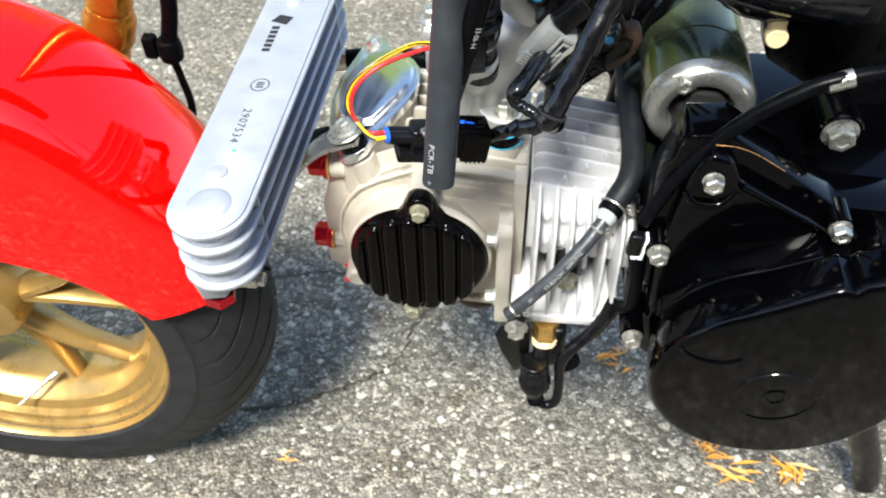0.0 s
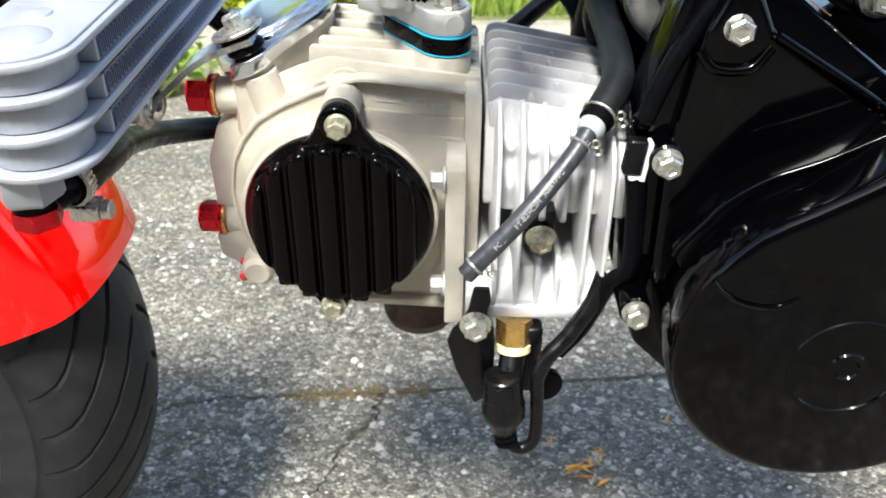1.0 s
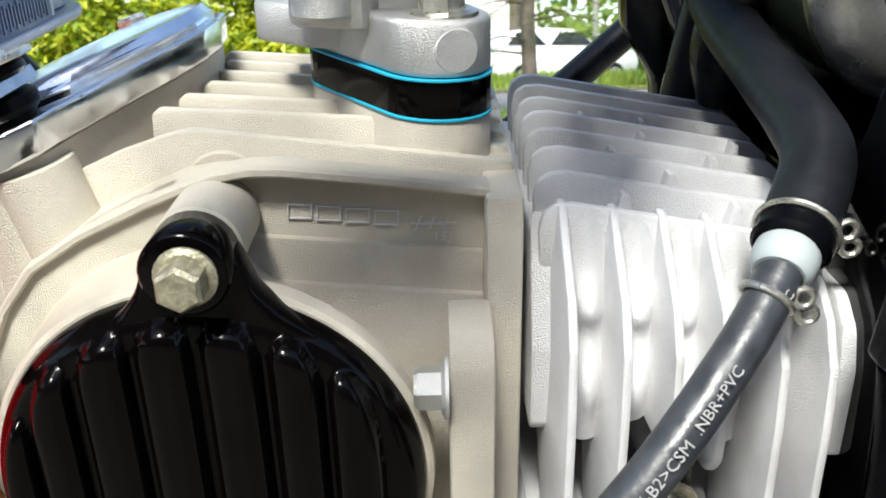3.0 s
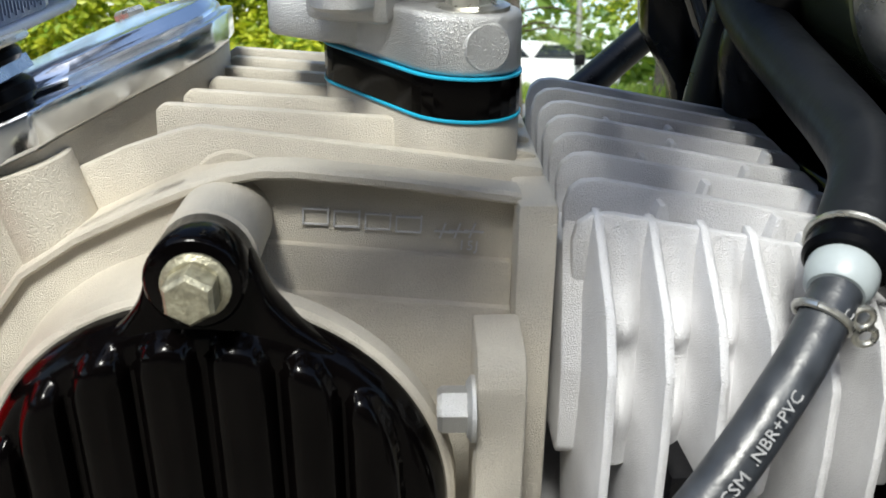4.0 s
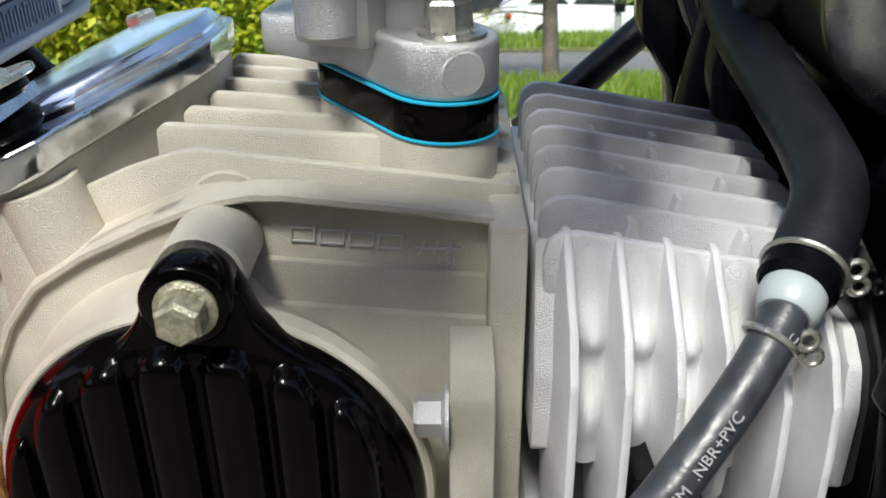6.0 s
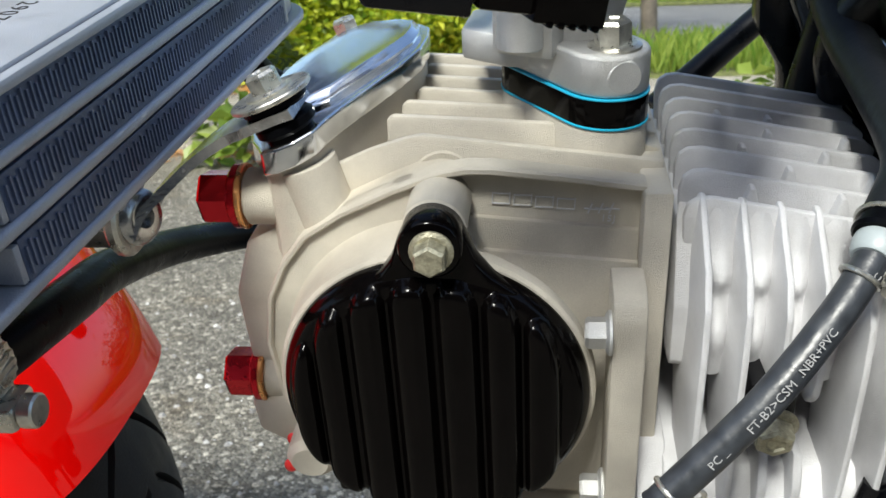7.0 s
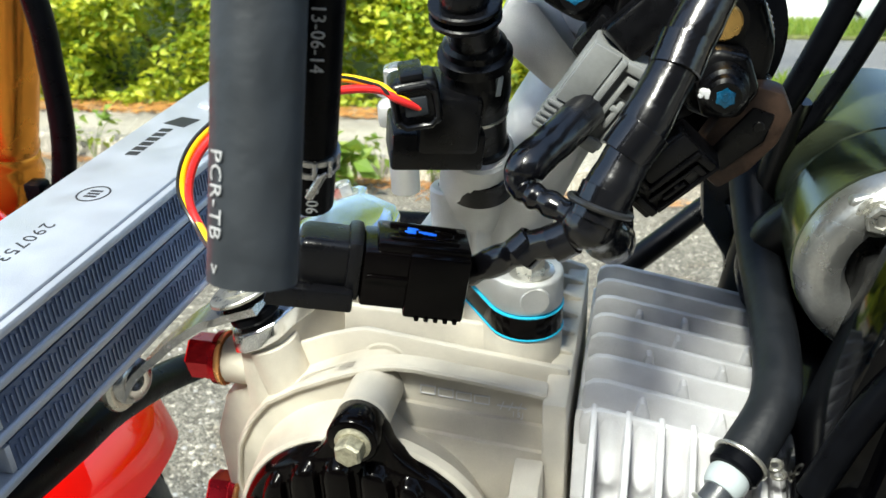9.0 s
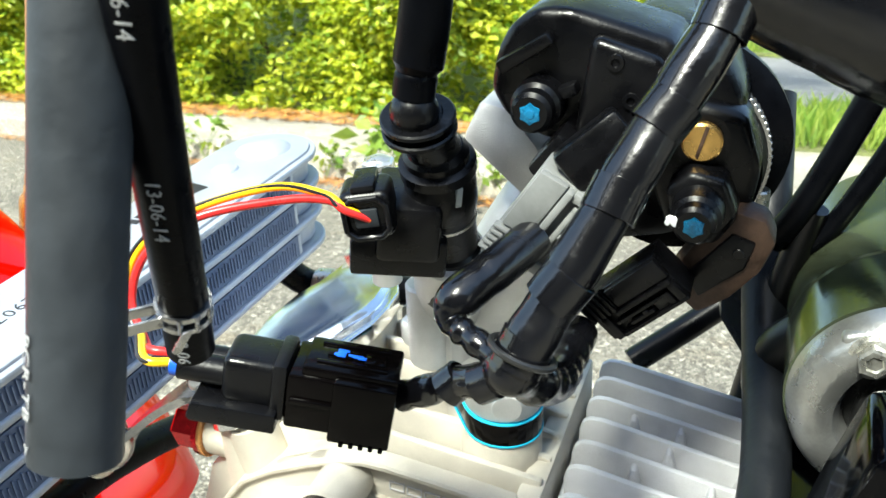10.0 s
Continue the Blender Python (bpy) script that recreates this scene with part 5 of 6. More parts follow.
# seal line on top of the case, relay and plastic clip above it
bm = BM()
b_tube(bm, [(166, -7, 491.2), (172, -8, 491.8), (178, -8, 491), (188, -8, 487), (200, -7, 479), (206, -7, 475)], 0.3, 8, 6)
part("seal_line", bm, COPPER, case, "thin tan gasket line")
bm = BM()
b_box(bm, (190, 40, 528), (199, 48, 552), 2)
b_cyl(bm, (195, 38, 527), (195, 46, 527), 6, 16, 1)
clip = part("plastic_clip", bm, CREAM, bike, "yellowed white plastic clip")
bm = BM()
b_tube(bm, [(150, 60, 566), (170, 52, 552), (190, 50, 545), (214, 56, 548), (250, 70, 560)], 13, 20, 8, wobble=0.05)
part("wrapped_lead", bm, TAPE, bike, "thick tape wrapped wiring lead")
bm = BM()
b_box(bm, (208, 52, 528), (250, 84, 556), 3)
relay = part("relay_box", bm, BLACK, bike, "black relay box above the engine")
bm = BM()
b_box(bm, (214, 49, 536), (238, 53, 552), 1)
part("relay_face", bm, GREYP, relay)
bm = BM()
b_prism(bm, [(190, 556), (240, 524), (300, 500), (320, 495), (320, 640), (190, 660)], "y", 118, 150, 4)
part("frame_side", bm, FRAMEB, bike, "satin black frame side plate")
# plain black panel added to hide the ground behind the relay
bm = BM()
b_prism(bm, [(204, 500), (212, 470), (260, 440), (320, 435), (320, 600), (204, 600)], "y", 98, 126, 4)
part("black_filler_panel", bm, BLACK, bike, "plain black panel filling in behind the relay box")
# lettering on the hoses


def on_hose(body, size, ob, c, run, out, r, spacing=1.05):
    """Letters that run along a hose, on the side that looks along out."""
    run, out = Vector(run).normalized(), Vector(out)
    out = (out - run * run.dot(out)).normalized()
    return text_on(body, size, INKW, ob, face_axes(Vector(c) + out * r, run, out.cross(run)), "hose_lettering", spacing=spacing, depth=0.06)


on_hose("PCR-TB", 4.0, drain, (28.5, -87.8, 549.2), (-0.05, -0.3, -1), (-0.5, -0.87, 0.2), 7.16)
on_hose(">", 3.0, drain, (27.8, -90.9, 538.2), (-0.05, -0.3, -1), (-0.5, -0.87, 0.2), 7.16)
for z, words in ((569.5, "13-06-14"), (604, "13-06-14"), (537, "3-06")):
    t = (z - 549.5) / 34.5
    on_hose(words, 3.3, thin, (28.5 + 8 * t, -61.5 - 8 * t, z), (-0.22, 0.22, -0.95), (0.35, -0.9, 0.1), 4.85)
on_hose("FT-B2>CSM", 3.3, lower, (88.7, -19.75, 389.0), (0.64, 0.33, 0.69), (0.1, -0.8, 0.35), 4.7, 1.0)
on_hose(".NBR+PVC", 3.1, lower, (99.2, -12.9, 400.2), (0.6, 0.41, 0.69), (0.1, -0.8, 0.35), 4.7, 1.0)
on_hose("RC", 3.0, lower, (113.2, 0.2, 413.8), (0.62, 0.38, 0.69), (0.3, -0.8, 0.2), 4.62, 1.0)
on_hose("PC _", 3.1, lower, (76.5, -24.9, 376.5), (0.64, 0.3, 0.7), (0.1, -0.8, 0.35), 4.62, 1.0)

# ---- ground ----


def ground_material(name, dark, light, stone, seed, scale=190.0, bump=0.8):
    """Stony bitumen: a dark binder with pale and dark chips of two sizes, stains and fine cracks of tone."""
    m = bpy.data.materials.new(name)
    m.use_nodes = True
    nt = m.node_tree
    L = nt.links.new
    p = nt.nodes["Principled BSDF"]
    tc = nt.nodes.new("ShaderNodeTexCoord")

    def voro(s):
        v = nt.nodes.new("ShaderNodeTexVoronoi")
        v.inputs["Scale"].default_value = s
        L(tc.outputs["Object"], v.inputs["Vector"])
        return v

    def noise_tex(s, d=5):
        n = nt.nodes.new("ShaderNodeTexNoise")
        n.inputs["Scale"].default_value, n.inputs["Detail"].default_value = s, d
        L(tc.outputs["Object"], n.inputs["Vector"])
        return n

    def ramp(src, stops):
        r = nt.nodes.new("ShaderNodeValToRGB")
        while len(r.color_ramp.elements) < len(stops):
            r.color_ramp.elements.new(0.5)
        for e, (pos, col) in zip(r.color_ramp.elements, stops):
            e.position, e.color = pos, (*col, 1)
        L(src, r.inputs[0])
        return r

    def mix(kind, fac, a, b):
        x = nt.nodes.new("ShaderNodeMix")
        x.data_type, x.blend_type = "RGBA", kind
        if isinstance(fac, float):
            x.inputs[0].default_value = fac
        else:
            L(fac, x.inputs[0])
        L(a, x.inputs[6])
        L(b, x.inputs[7])
        return x.outputs[2]

    small, big, speck = voro(scale * 1.7), voro(scale * 0.72), voro(scale * 4)
    sep = nt.nodes.new("ShaderNodeSeparateColor")
    L(small.outputs["Color"], sep.inputs[0])
    sep2 = nt.nodes.new("ShaderNodeSeparateColor")
    L(big.outputs["Color"], sep2.inputs[0])
    chips = ramp(sep.outputs[0], [(0.0, dark), (0.45, light), (0.8, stone), (0.97, tuple(min(1, c * 1.7) for c in stone))])
    chips2 = ramp(sep2.outputs[1], [(0.0, dark), (0.5, light), (0.85, stone), (0.98, tuple(min(1, c * 2.0) for c in stone))])
    pick = ramp(sep2.outputs[2], [(0.55, (0, 0, 0)), (0.56, (1, 1, 1))])
    col = mix("MIX", pick.outputs[0], chips.outputs[0], chips2.outputs[0])
    edge = ramp(small.outputs["Distance"], [(0.25, (1, 1, 1)), (0.62, (0.5, 0.5, 0.5))])
    col = mix("MULTIPLY", 0.85, col, edge.outputs[0])
    stain = ramp(noise_tex(2.3).outputs["Fac"], [(0.35, (0.78, 0.77, 0.76)), (0.65, (1.15, 1.13, 1.08))])
    col = mix("MULTIPLY", 1.0, col, stain.outputs[0])
    dirt = ramp(noise_tex(11, 8).outputs["Fac"], [(0.56, (1, 1, 1)), (0.74, (0.72, 0.62, 0.5))])
    col = mix("MULTIPLY", 0.7, col, dirt.outputs[0])
    L(col, p.inputs["Base Color"])
    p.inputs["Roughness"].default_value = 0.85
    p.inputs["Specular IOR Level"].default_value = 0.3
    add = nt.nodes.new("ShaderNodeMath")
    add.operation = "ADD"
    L(small.outputs["Distance"], add.inputs[0])
    L(big.outputs["Distance"], add.inputs[1])
    b = nt.nodes.new("ShaderNodeBump")
    b.invert = True
    b.inputs["Strength"].default_value, b.inputs["Distance"].default_value = bump, 0.003
    L(add.outputs[0], b.inputs["Height"])
    L(b.outputs[0], p.inputs["Normal"])
    return m


ASPHALT = ground_material("worn_asphalt", (0.115, 0.103, 0.083), (0.195, 0.179, 0.15), (0.33, 0.305, 0.255), 0, 175)
PAVE = ground_material("pale_concrete", (0.28, 0.255, 0.21), (0.38, 0.35, 0.295), (0.46, 0.43, 0.37), 1, 260, 0.4)
ROAD = ground_material("street_asphalt", (0.10, 0.10, 0.105), (0.17, 0.17, 0.175), (0.26, 0.26, 0.26), 2, 90, 0.4)
bm = BM()
bmesh.ops.create_grid(bm, x_segments=60, y_segments=60, size=400)
ground = part("ground", bm, ASPHALT, None, "", 0, 1)
tagged(ground, "old grey asphalt with pale stone chips and cracks", "ground", "", "structure")
EDGE_Y = 2.9


def kerb_y(x):
    return EDGE_Y - 0.22 * min(2.5, max(-3.0, x)) + 0.012 * math.sin(x * 2.1)


# cracks filled with dirt
CRACKD = mat("crack_dirt", (0.05, 0.042, 0.03), 0.95, 0.0, 0.5, 60, 0.8, 300)
crack_paths = (((-0.42, 0.905), (-0.30, 0.922), (-0.214, 0.929), (-0.137, 0.944), (-0.063, 0.940), (0.062, 0.934), (0.231, 0.939), (0.346, 0.944), (0.6, 0.955), (1.0, 0.94)),
               ((0.023, 0.932), (0.018, 0.886), (-0.013, 0.846), (-0.039, 0.762), (-0.10, 0.724), (-0.167, 0.697), (-0.25, 0.69)))
for path in crack_paths:
    bm = BM()
    rr = random.Random(5)
    pts = []
    for (ax_, ay), (bx, by) in zip(path, path[1:]):
        for k in range(14):
            t = k / 14
            pts.append((ax_ + (bx - ax_) * t + rr.uniform(-0.004, 0.004), ay + (by - ay) * t + rr.uniform(-0.004, 0.004)))
    prev = None
    for (x, y), (x2, y2) in zip(pts, pts[1:]):
        d_ = Vector((x2 - x, y2 - y, 0)).normalized()
        n_ = Vector((-d_.y, d_.x, 0)) * rr.uniform(0.0008, 0.0032)
        pair = (bm.verts.new((x + n_.x, y + n_.y, 0.0015)), bm.verts.new((x - n_.x, y - n_.y, 0.0015)))
        if prev:
            bm.faces.new((prev[0], prev[1], pair[1], pair[0]))
        prev = pair
    tagged(part("pavement_crack", bm, CRACKD, None, "", 0, 1), "", "", "", "structure")
bm = BM()
rr = random.Random(11)
for k in range(420):
    t = rr.random()
    x, y = -0.08 + 0.16 * t, 0.94 + rr.gauss(0, 0.006)
    r = rr.uniform(0.001, 0.003)
    b_lathe(bm, (x, y, 0), (0, 0, 1), [(0, r), (r * 0.5, r * 0.7), (r * 0.7, 0.0002)], 5, cap=False)
MOSS = mat("brown_moss", (0.11, 0.075, 0.028), 0.95, 0.0, 0.4, 90, 0.5, 500)
tagged(part("moss_strip", bm, MOSS, None, "dry brown moss and grit in an asphalt crack", 0, 1), "", "moss", "", "stuff")

# kerb, pavement, verge, street
bm = BM()
n = 80
prevv = None
for k in range(n + 1):
    x = -20 + 40 * k / n
    y = kerb_y(x)
    ring = [bm.verts.new(c) for c in ((x, y, -0.02), (x, y + 0.008, 0.07), (x, y + 0.02, 0.082), (x, y + 0.14, 0.084), (x, y + 0.15, -0.02))]
    if prevv:
        for i in range(4):
            bm.faces.new((prevv[i], prevv[i + 1], ring[i + 1], ring[i]))
    prevv = ring
tagged(part("kerb", bm, PAVE, None, "", 30, 1), "low weathered concrete kerb beside the asphalt", "kerb", "", "structure")
bm = BM()
pairs = []
for k in range(81):
    x = -20 + 0.5 * k
    pairs.append((bm.verts.new((x, kerb_y(x) + 0.13, 0.072)), bm.verts.new((x, 5.3, 0.068))))
for p, q in zip(pairs, pairs[1:]):
    bm.faces.new((p[0], q[0], q[1], p[1]))
tagged(part("pavement", bm, PAVE, None, "", 0, 1), "pale sunlit concrete pavement behind the kerb", "pavement", "", "structure")
bm = BM()
b_box(bm, (0.2, 5.3, -0.3), (40, 19.0, 0.03))
tagged(part("road", bm, ROAD, None, "", 0, 1), "grey street behind the verge", "road", "", "structure")


def leaf_material(name, c0, c1, trans=0.35):
    m = bpy.data.materials.new(name)
    m.use_nodes = True
    nt = m.node_tree
    p = nt.nodes["Principled BSDF"]
    out_ = nt.nodes["Material Output"]
    geo = nt.nodes.new("ShaderNodeNewGeometry")
    r = nt.nodes.new("ShaderNodeValToRGB")
    r.color_ramp.elements[0].color, r.color_ramp.elements[1].color = (*c0, 1), (*c1, 1)
    nt.links.new(geo.outputs["Random Per Island"], r.inputs[0])
    nt.links.new(r.outputs[0], p.inputs["Base Color"])
    p.inputs["Roughness"].default_value = 0.45
    t = nt.nodes.new("ShaderNodeBsdfTranslucent")
    bright = nt.nodes.new("ShaderNodeMix")
    bright.data_type, bright.blend_type = "RGBA", "MULTIPLY"
    bright.inputs[0].default_value = 1.0
    nt.links.new(r.outputs[0], bright.inputs[6])
    bright.inputs[7].default_value = (1.6, 1.5, 0.7, 1)
    nt.links.new(bright.outputs[2], t.inputs[0])
    ms = nt.nodes.new("ShaderNodeMixShader")
    ms.inputs[0].default_value = trans
    nt.links.new(p.outputs[0], ms.inputs[1])
    nt.links.new(t.outputs[0], ms.inputs[2])
    nt.links.new(ms.outputs[0], out_.inputs[0])
    return m


LEAF = leaf_material("hedge_leaf", (0.12, 0.22, 0.02), (0.54, 0.57, 0.06), 0.42)
LEAFD = leaf_material("tree_leaf", (0.05, 0.12, 0.015), (0.2, 0.28, 0.04))
NEEDLE = leaf_material("conifer_needle", (0.05, 0.10, 0.02), (0.20, 0.24, 0.04), 0.25)
GRASS = leaf_material("grass_blade", (0.10, 0.19, 0.02), (0.26, 0.32, 0.06))
LITTER = leaf_material("dry_needle", (0.30, 0.12, 0.03), (0.55, 0.30, 0.10), 0.1)
FALLEN = leaf_material("dry_orange_leaf", (0.45, 0.16, 0.02), (0.72, 0.36, 0.05), 0.15)
BARK = mat("grey_bark", (0.12, 0.10, 0.08), 0.9, 0.0, 0.4, 12, 0.9, 60)
TWIG = mat("twig_brown", (0.07, 0.05, 0.03), 0.9, 0.0, 0.3)


def leaves(name, spots, size, material, seed, parent=None, label="", aspect=0.55):
    """Many small folded leaves, one island each."""
    rr = random.Random(seed)
    vs, fs = [], []
    for c in spots:
        L_ = size * rr.uniform(0.6, 1.3)
        W_ = L_ * aspect
        a, b_, g = rr.uniform(0, 6.283), rr.gauss(-0.25, 0.5), rr.gauss(0, 0.6)
        m = Euler((b_, g, a)).to_matrix()
        base = len(vs)
        for q in ((0, 0, 0), (W_ * 0.5, L_ * 0.45, 0.06 * L_), (0, L_, -0.1 * L_), (-W_ * 0.5, L_ * 0.45, 0.06 * L_), (0, L_ * 0.45, -0.04 * L_)):
            vs.append(tuple(Vector(c) + m @ Vector(q)))
        fs += [(base, base + 1, base + 4), (base + 1, base + 2, base + 4), (base + 2, base + 3, base + 4), (base + 3, base, base + 4)]
    me = bpy.data.meshes.new(name)
    me.from_pydata(vs, [], fs)
    me.materials.append(material)
    ob = new(name, me)
    if parent is not None:
        ob.parent = parent
    if label:
        tagged(ob, label)
    return ob


def hedge_spots(x0, x1, y0, y1, h, n, seed):
    """Places of leaves in a ragged row of shrubs: bulging face, uneven top, gaps."""
    rr = random.Random(seed)
    out = []
    while len(out) < n:
        x = rr.uniform(x0, x1)
        top = h * (0.8 + 0.5 * noise.noise((x * 1.3, 0.0, seed + 5)) + 0.2 * noise.noise((x * 4.1, 0.0, seed + 6)))
        z = top * rr.random() ** 0.85
        bulge = 0.34 * noise.noise((x * 1.6, z * 1.6, seed)) + 0.12 * noise.noise((x * 4.7, z * 4.7, seed + 3))
        depth = rr.expovariate(3.2)
        y = y0 + 0.2 - bulge + 0.12 * z + depth * (y1 - y0) * 0.5
        if noise.noise((x * 2.6, z * 2.6, seed + 9)) < -0.22 and depth < 0.5:
            continue
        out.append((x, min(y, y1), 0.07 + z))
    return out


# hedge with woody stems
hedge = new("hedge")
hedge.location = (-3.2, 4.6, 0.05)
tagged(hedge, "low sunlit yellow-green leafy hedge behind the pavement", "hedge")


def under(ob, parent):
    ob.parent = parent
    ob.matrix_parent_inverse = parent.matrix_basis.inverted()
    return ob


crown = leaves("foliage", hedge_spots(-6.5, 0.3, 4.1, 5.4, 1.15, 82000, 3), 0.052, LEAF, 4)
under(tagged(crown, "yellow-green hedge leaves", "", "", ""), hedge)
for k in range(14):
    rr = random.Random(60 + k)
    x = -6.3 + 0.48 * k
    bm = BM()
    b_tube(bm, [(x, 4.9, 0), (x + rr.uniform(-0.1, 0.1), 4.85, 0.3), (x + rr.uniform(-0.2, 0.2), 4.8, 0.6), (x + rr.uniform(-0.25, 0.25), 4.75, 0.95)], lambda t: 0.02 - 0.013 * t, 7, 4)
    under(part("stem", bm, TWIG, None, "", 40, 1), hedge)
# dark green box behind the leaves, standing in for the hedge's inner shade
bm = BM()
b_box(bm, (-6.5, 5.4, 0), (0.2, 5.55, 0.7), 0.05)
HEDGED = mat("hedge_inner_shade", (0.03, 0.055, 0.012), 0.9, 0.0, 0.6, 5, 0.5, 60)
under(part("inner_shade_box", bm, HEDGED, None, "", 0, 1), hedge)


def tree(name, x, y, h, r, n, seed, material, label, leaf=0.11):
    rr = random.Random(seed)
    t = new(name)
    t.location = (x, y, 0)
    tagged(t, label, "tree")
    bm = BM()
    b_tube(bm, [(x, y, -0.1), (x + 0.05, y, h * 0.3), (x - 0.05, y + 0.1, h * 0.65), (x, y, h * 0.95)], lambda q: 0.17 * (1 - 0.8 * q) * (h / 6), 12, 6)
    under(part("trunk", bm, BARK, None, "", 40, 1), t)
    spots = []
    for k in range(9):
        a, z = rr.uniform(0, 6.283), h * rr.uniform(0.35, 0.9)
        far = r * (1.1 - 0.5 * z / h) * rr.uniform(0.6, 1)
        tip = Vector((x + far * math.cos(a), y + far * math.sin(a), z + far * 0.35))
        bm = BM()
        b_tube(bm, [(x, y, z * 0.8), (Vector((x, y, z * 0.8)) + tip) / 2 + Vector((0, 0, 0.1)), tip], lambda q: 0.05 * (1 - 0.8 * q) * (h / 6), 7, 4)
        under(part("limb", bm, BARK, None, "", 40, 1), t)
        for _ in range(n // 9):
            d = Vector((rr.gauss(0, 1), rr.gauss(0, 1), rr.gauss(0, 0.75))) * r * 0.30
            spots.append(tip + d - Vector((0, 0, 0.1 * r)))
    under(leaves("foliage", spots, leaf, material, seed + 1), t)
    return t


tree("tree", -1.05, 7.2, 6.0, 2.4, 7000, 21, LEAF, "broad garden tree with grey trunk behind the hedge", 0.12)
tree("tree", -4.2, 7.4, 7.5, 3.0, 9000, 83, LEAF, "tall yellow-green garden tree rising from the hedge", 0.16)
tree("tree", -6.5, 11.5, 8.5, 2.8, 5200, 33, LEAFD, "tall dark green garden tree behind the hedge", 0.14)
tree("tree", 8.1, 19.6, 5.0, 2.6, 6500, 45, LEAF, "low broad street tree with yellow-green leaves beyond the road", 0.16)
tree("tree", 6.0, 27.0, 8.0, 3.2, 4200, 57, LEAFD, "dark street tree beyond the parked car", 0.2)
tree("tree", 11.0, 24.0, 9.0, 3.4, 4200, 69, LEAFD, "dark street tree beyond the parked car", 0.2)
tree("tree", 16.0, 22.0, 8.0, 3.2, 3600, 71, LEAF, "pale green street tree beside the road", 0.2)

# drooping conifer branch near the verge
bm = BM()
conifer = new("conifer")
conifer.location = (1.15, 5.0, 0)
tagged(conifer, "young conifer with drooping yellow-green needle sprays", "tree")
bm = BM()
b_tube(bm, [(1.17, 5.0, 0), (1.14, 5.0, 1.2), (1.17, 5.0, 2.6)], lambda q: 0.05 - 0.035 * q, 9, 5)
under(part("trunk", bm, BARK, None, "", 40, 1), conifer)
rr = random.Random(77)
vs, fs = [], []
for k in range(46):
    a, z = rr.uniform(0, 6.283), rr.uniform(0.42, 2.4)
    far = (0.5 - 0.14 * z) * rr.uniform(0.7, 1.1) + 0.1
    p0 = Vector((1.15, 5.0, z))
    p1 = p0 + Vector((far * math.cos(a), far * math.sin(a), -0.12 * far))
    bm = BM()
    b_tube(bm, [p0, (p0 + p1) / 2 + Vector((0, 0, 0.05)), p1], lambda q: 0.008 - 0.006 * q, 5, 3)
    under(part("limb", bm, TWIG, None, "", 40, 1), conifer)
    for _ in range(170):
        t = rr.random() ** 0.7
        c = p0.lerp(p1, t)
        side = Vector((-math.sin(a), math.cos(a), 0)) * rr.gauss(0, 0.10) * (1.1 - t * 0.5)
        c = c + side + Vector((0, 0, -0.35 * side.length + rr.gauss(0, 0.02)))
        d = (Vector((math.cos(a), math.sin(a), -0.25)) + side * 6 + Vector((rr.gauss(0, 0.3), rr.gauss(0, 0.3), rr.gauss(0, 0.3)))).normalized() * rr.uniform(0.03, 0.06)
        w = d.orthogonal().normalized() * 0.0022
        b0 = len(vs)
        vs += [tuple(c - w), tuple(c + w), tuple(c + d)]
        fs.append((b0, b0 + 1, b0 + 2))
me = bpy.data.meshes.new("needles")
me.from_pydata(vs, [], fs)
me.materials.append(NEEDLE)
under(new("foliage", me), conifer)


def blades(name, x0, x1, y0, y1, z0, n, h, material, label, category, seed, lie=0.0, wide=0.006):
    rr = random.Random(seed)
    vs, fs = [], []
    for _ in range(n):
        x, y = rr.uniform(x0, x1), 0.0
        y = (y0(x) if callable(y0) else y0) + ((y1(x) if callable(y1) else y1) - (y0(x) if callable(y0) else y0)) * rr.random()
        a, hh = rr.uniform(0, 6.283), h * rr.uniform(0.5, 1.4)
        up = hh * (1 - lie)
        out_ = hh * (0.35 + lie * 0.65)
        dx, dy = math.cos(a), math.sin(a)
        w = wide * rr.uniform(0.6, 1.2)
        b0 = len(vs)
        zz = z0 + (rr.random() * 0.008 if lie else 0)
        vs += [(x - dy * w, y + dx * w, zz), (x + dy * w, y - dx * w, zz), (x + dx * out_ * 0.4, y + dy * out_ * 0.4, zz + up * 0.65 + 0.001), (x + dx * out_, y + dy * out_, zz + up + 0.001)]
        fs += [(b0, b0 + 1, b0 + 2), (b0 + 1, b0 + 3, b0 + 2)]
    me = bpy.data.meshes.new(name)
    me.from_pydata(vs, [], fs)
    me.materials.append(material)
    return tagged(new(name, me), label, category, "", "stuff")


bm = BM()
b_box(bm, (0.35, 4.2, 0.0), (40, 5.3, 0.09), 0.03)
SOIL = mat("verge_soil", (0.09, 0.10, 0.03), 0.95, 0.0, 0.5, 8, 0.7, 60)
tagged(part("verge", bm, SOIL, None, "", 0, 1), "grassy verge between pavement and street", "verge", "", "structure")
blades("grass", 0.35, 7, 4.2, 5.3, 0.085, 12000, 0.14, GRASS, "bright green uncut verge grass", "grass", 5)
bm = BM()
b_box(bm, (-40, 19.0, 0.0), (60, 60.0, 0.12), 0.05)
tagged(part("far_verge", bm, SOIL, None, "", 0, 1), "green far side of the street", "verge", "", "structure")
blades("grass", 1.5, 20, 19.0, 22.0, 0.11, 9000, 0.3, GRASS, "tall green grass along the far side of the street", "grass", 6, 0.0, 0.02)
blades("leaf_litter", -3.5, 3.5, lambda x: kerb_y(x) - 0.10, lambda x: kerb_y(x) + 0.0, 0.002, 5200, 0.035, LITTER, "orange brown dry needles along the kerb", "leaf litter", 7, 0.93, 0.0016)
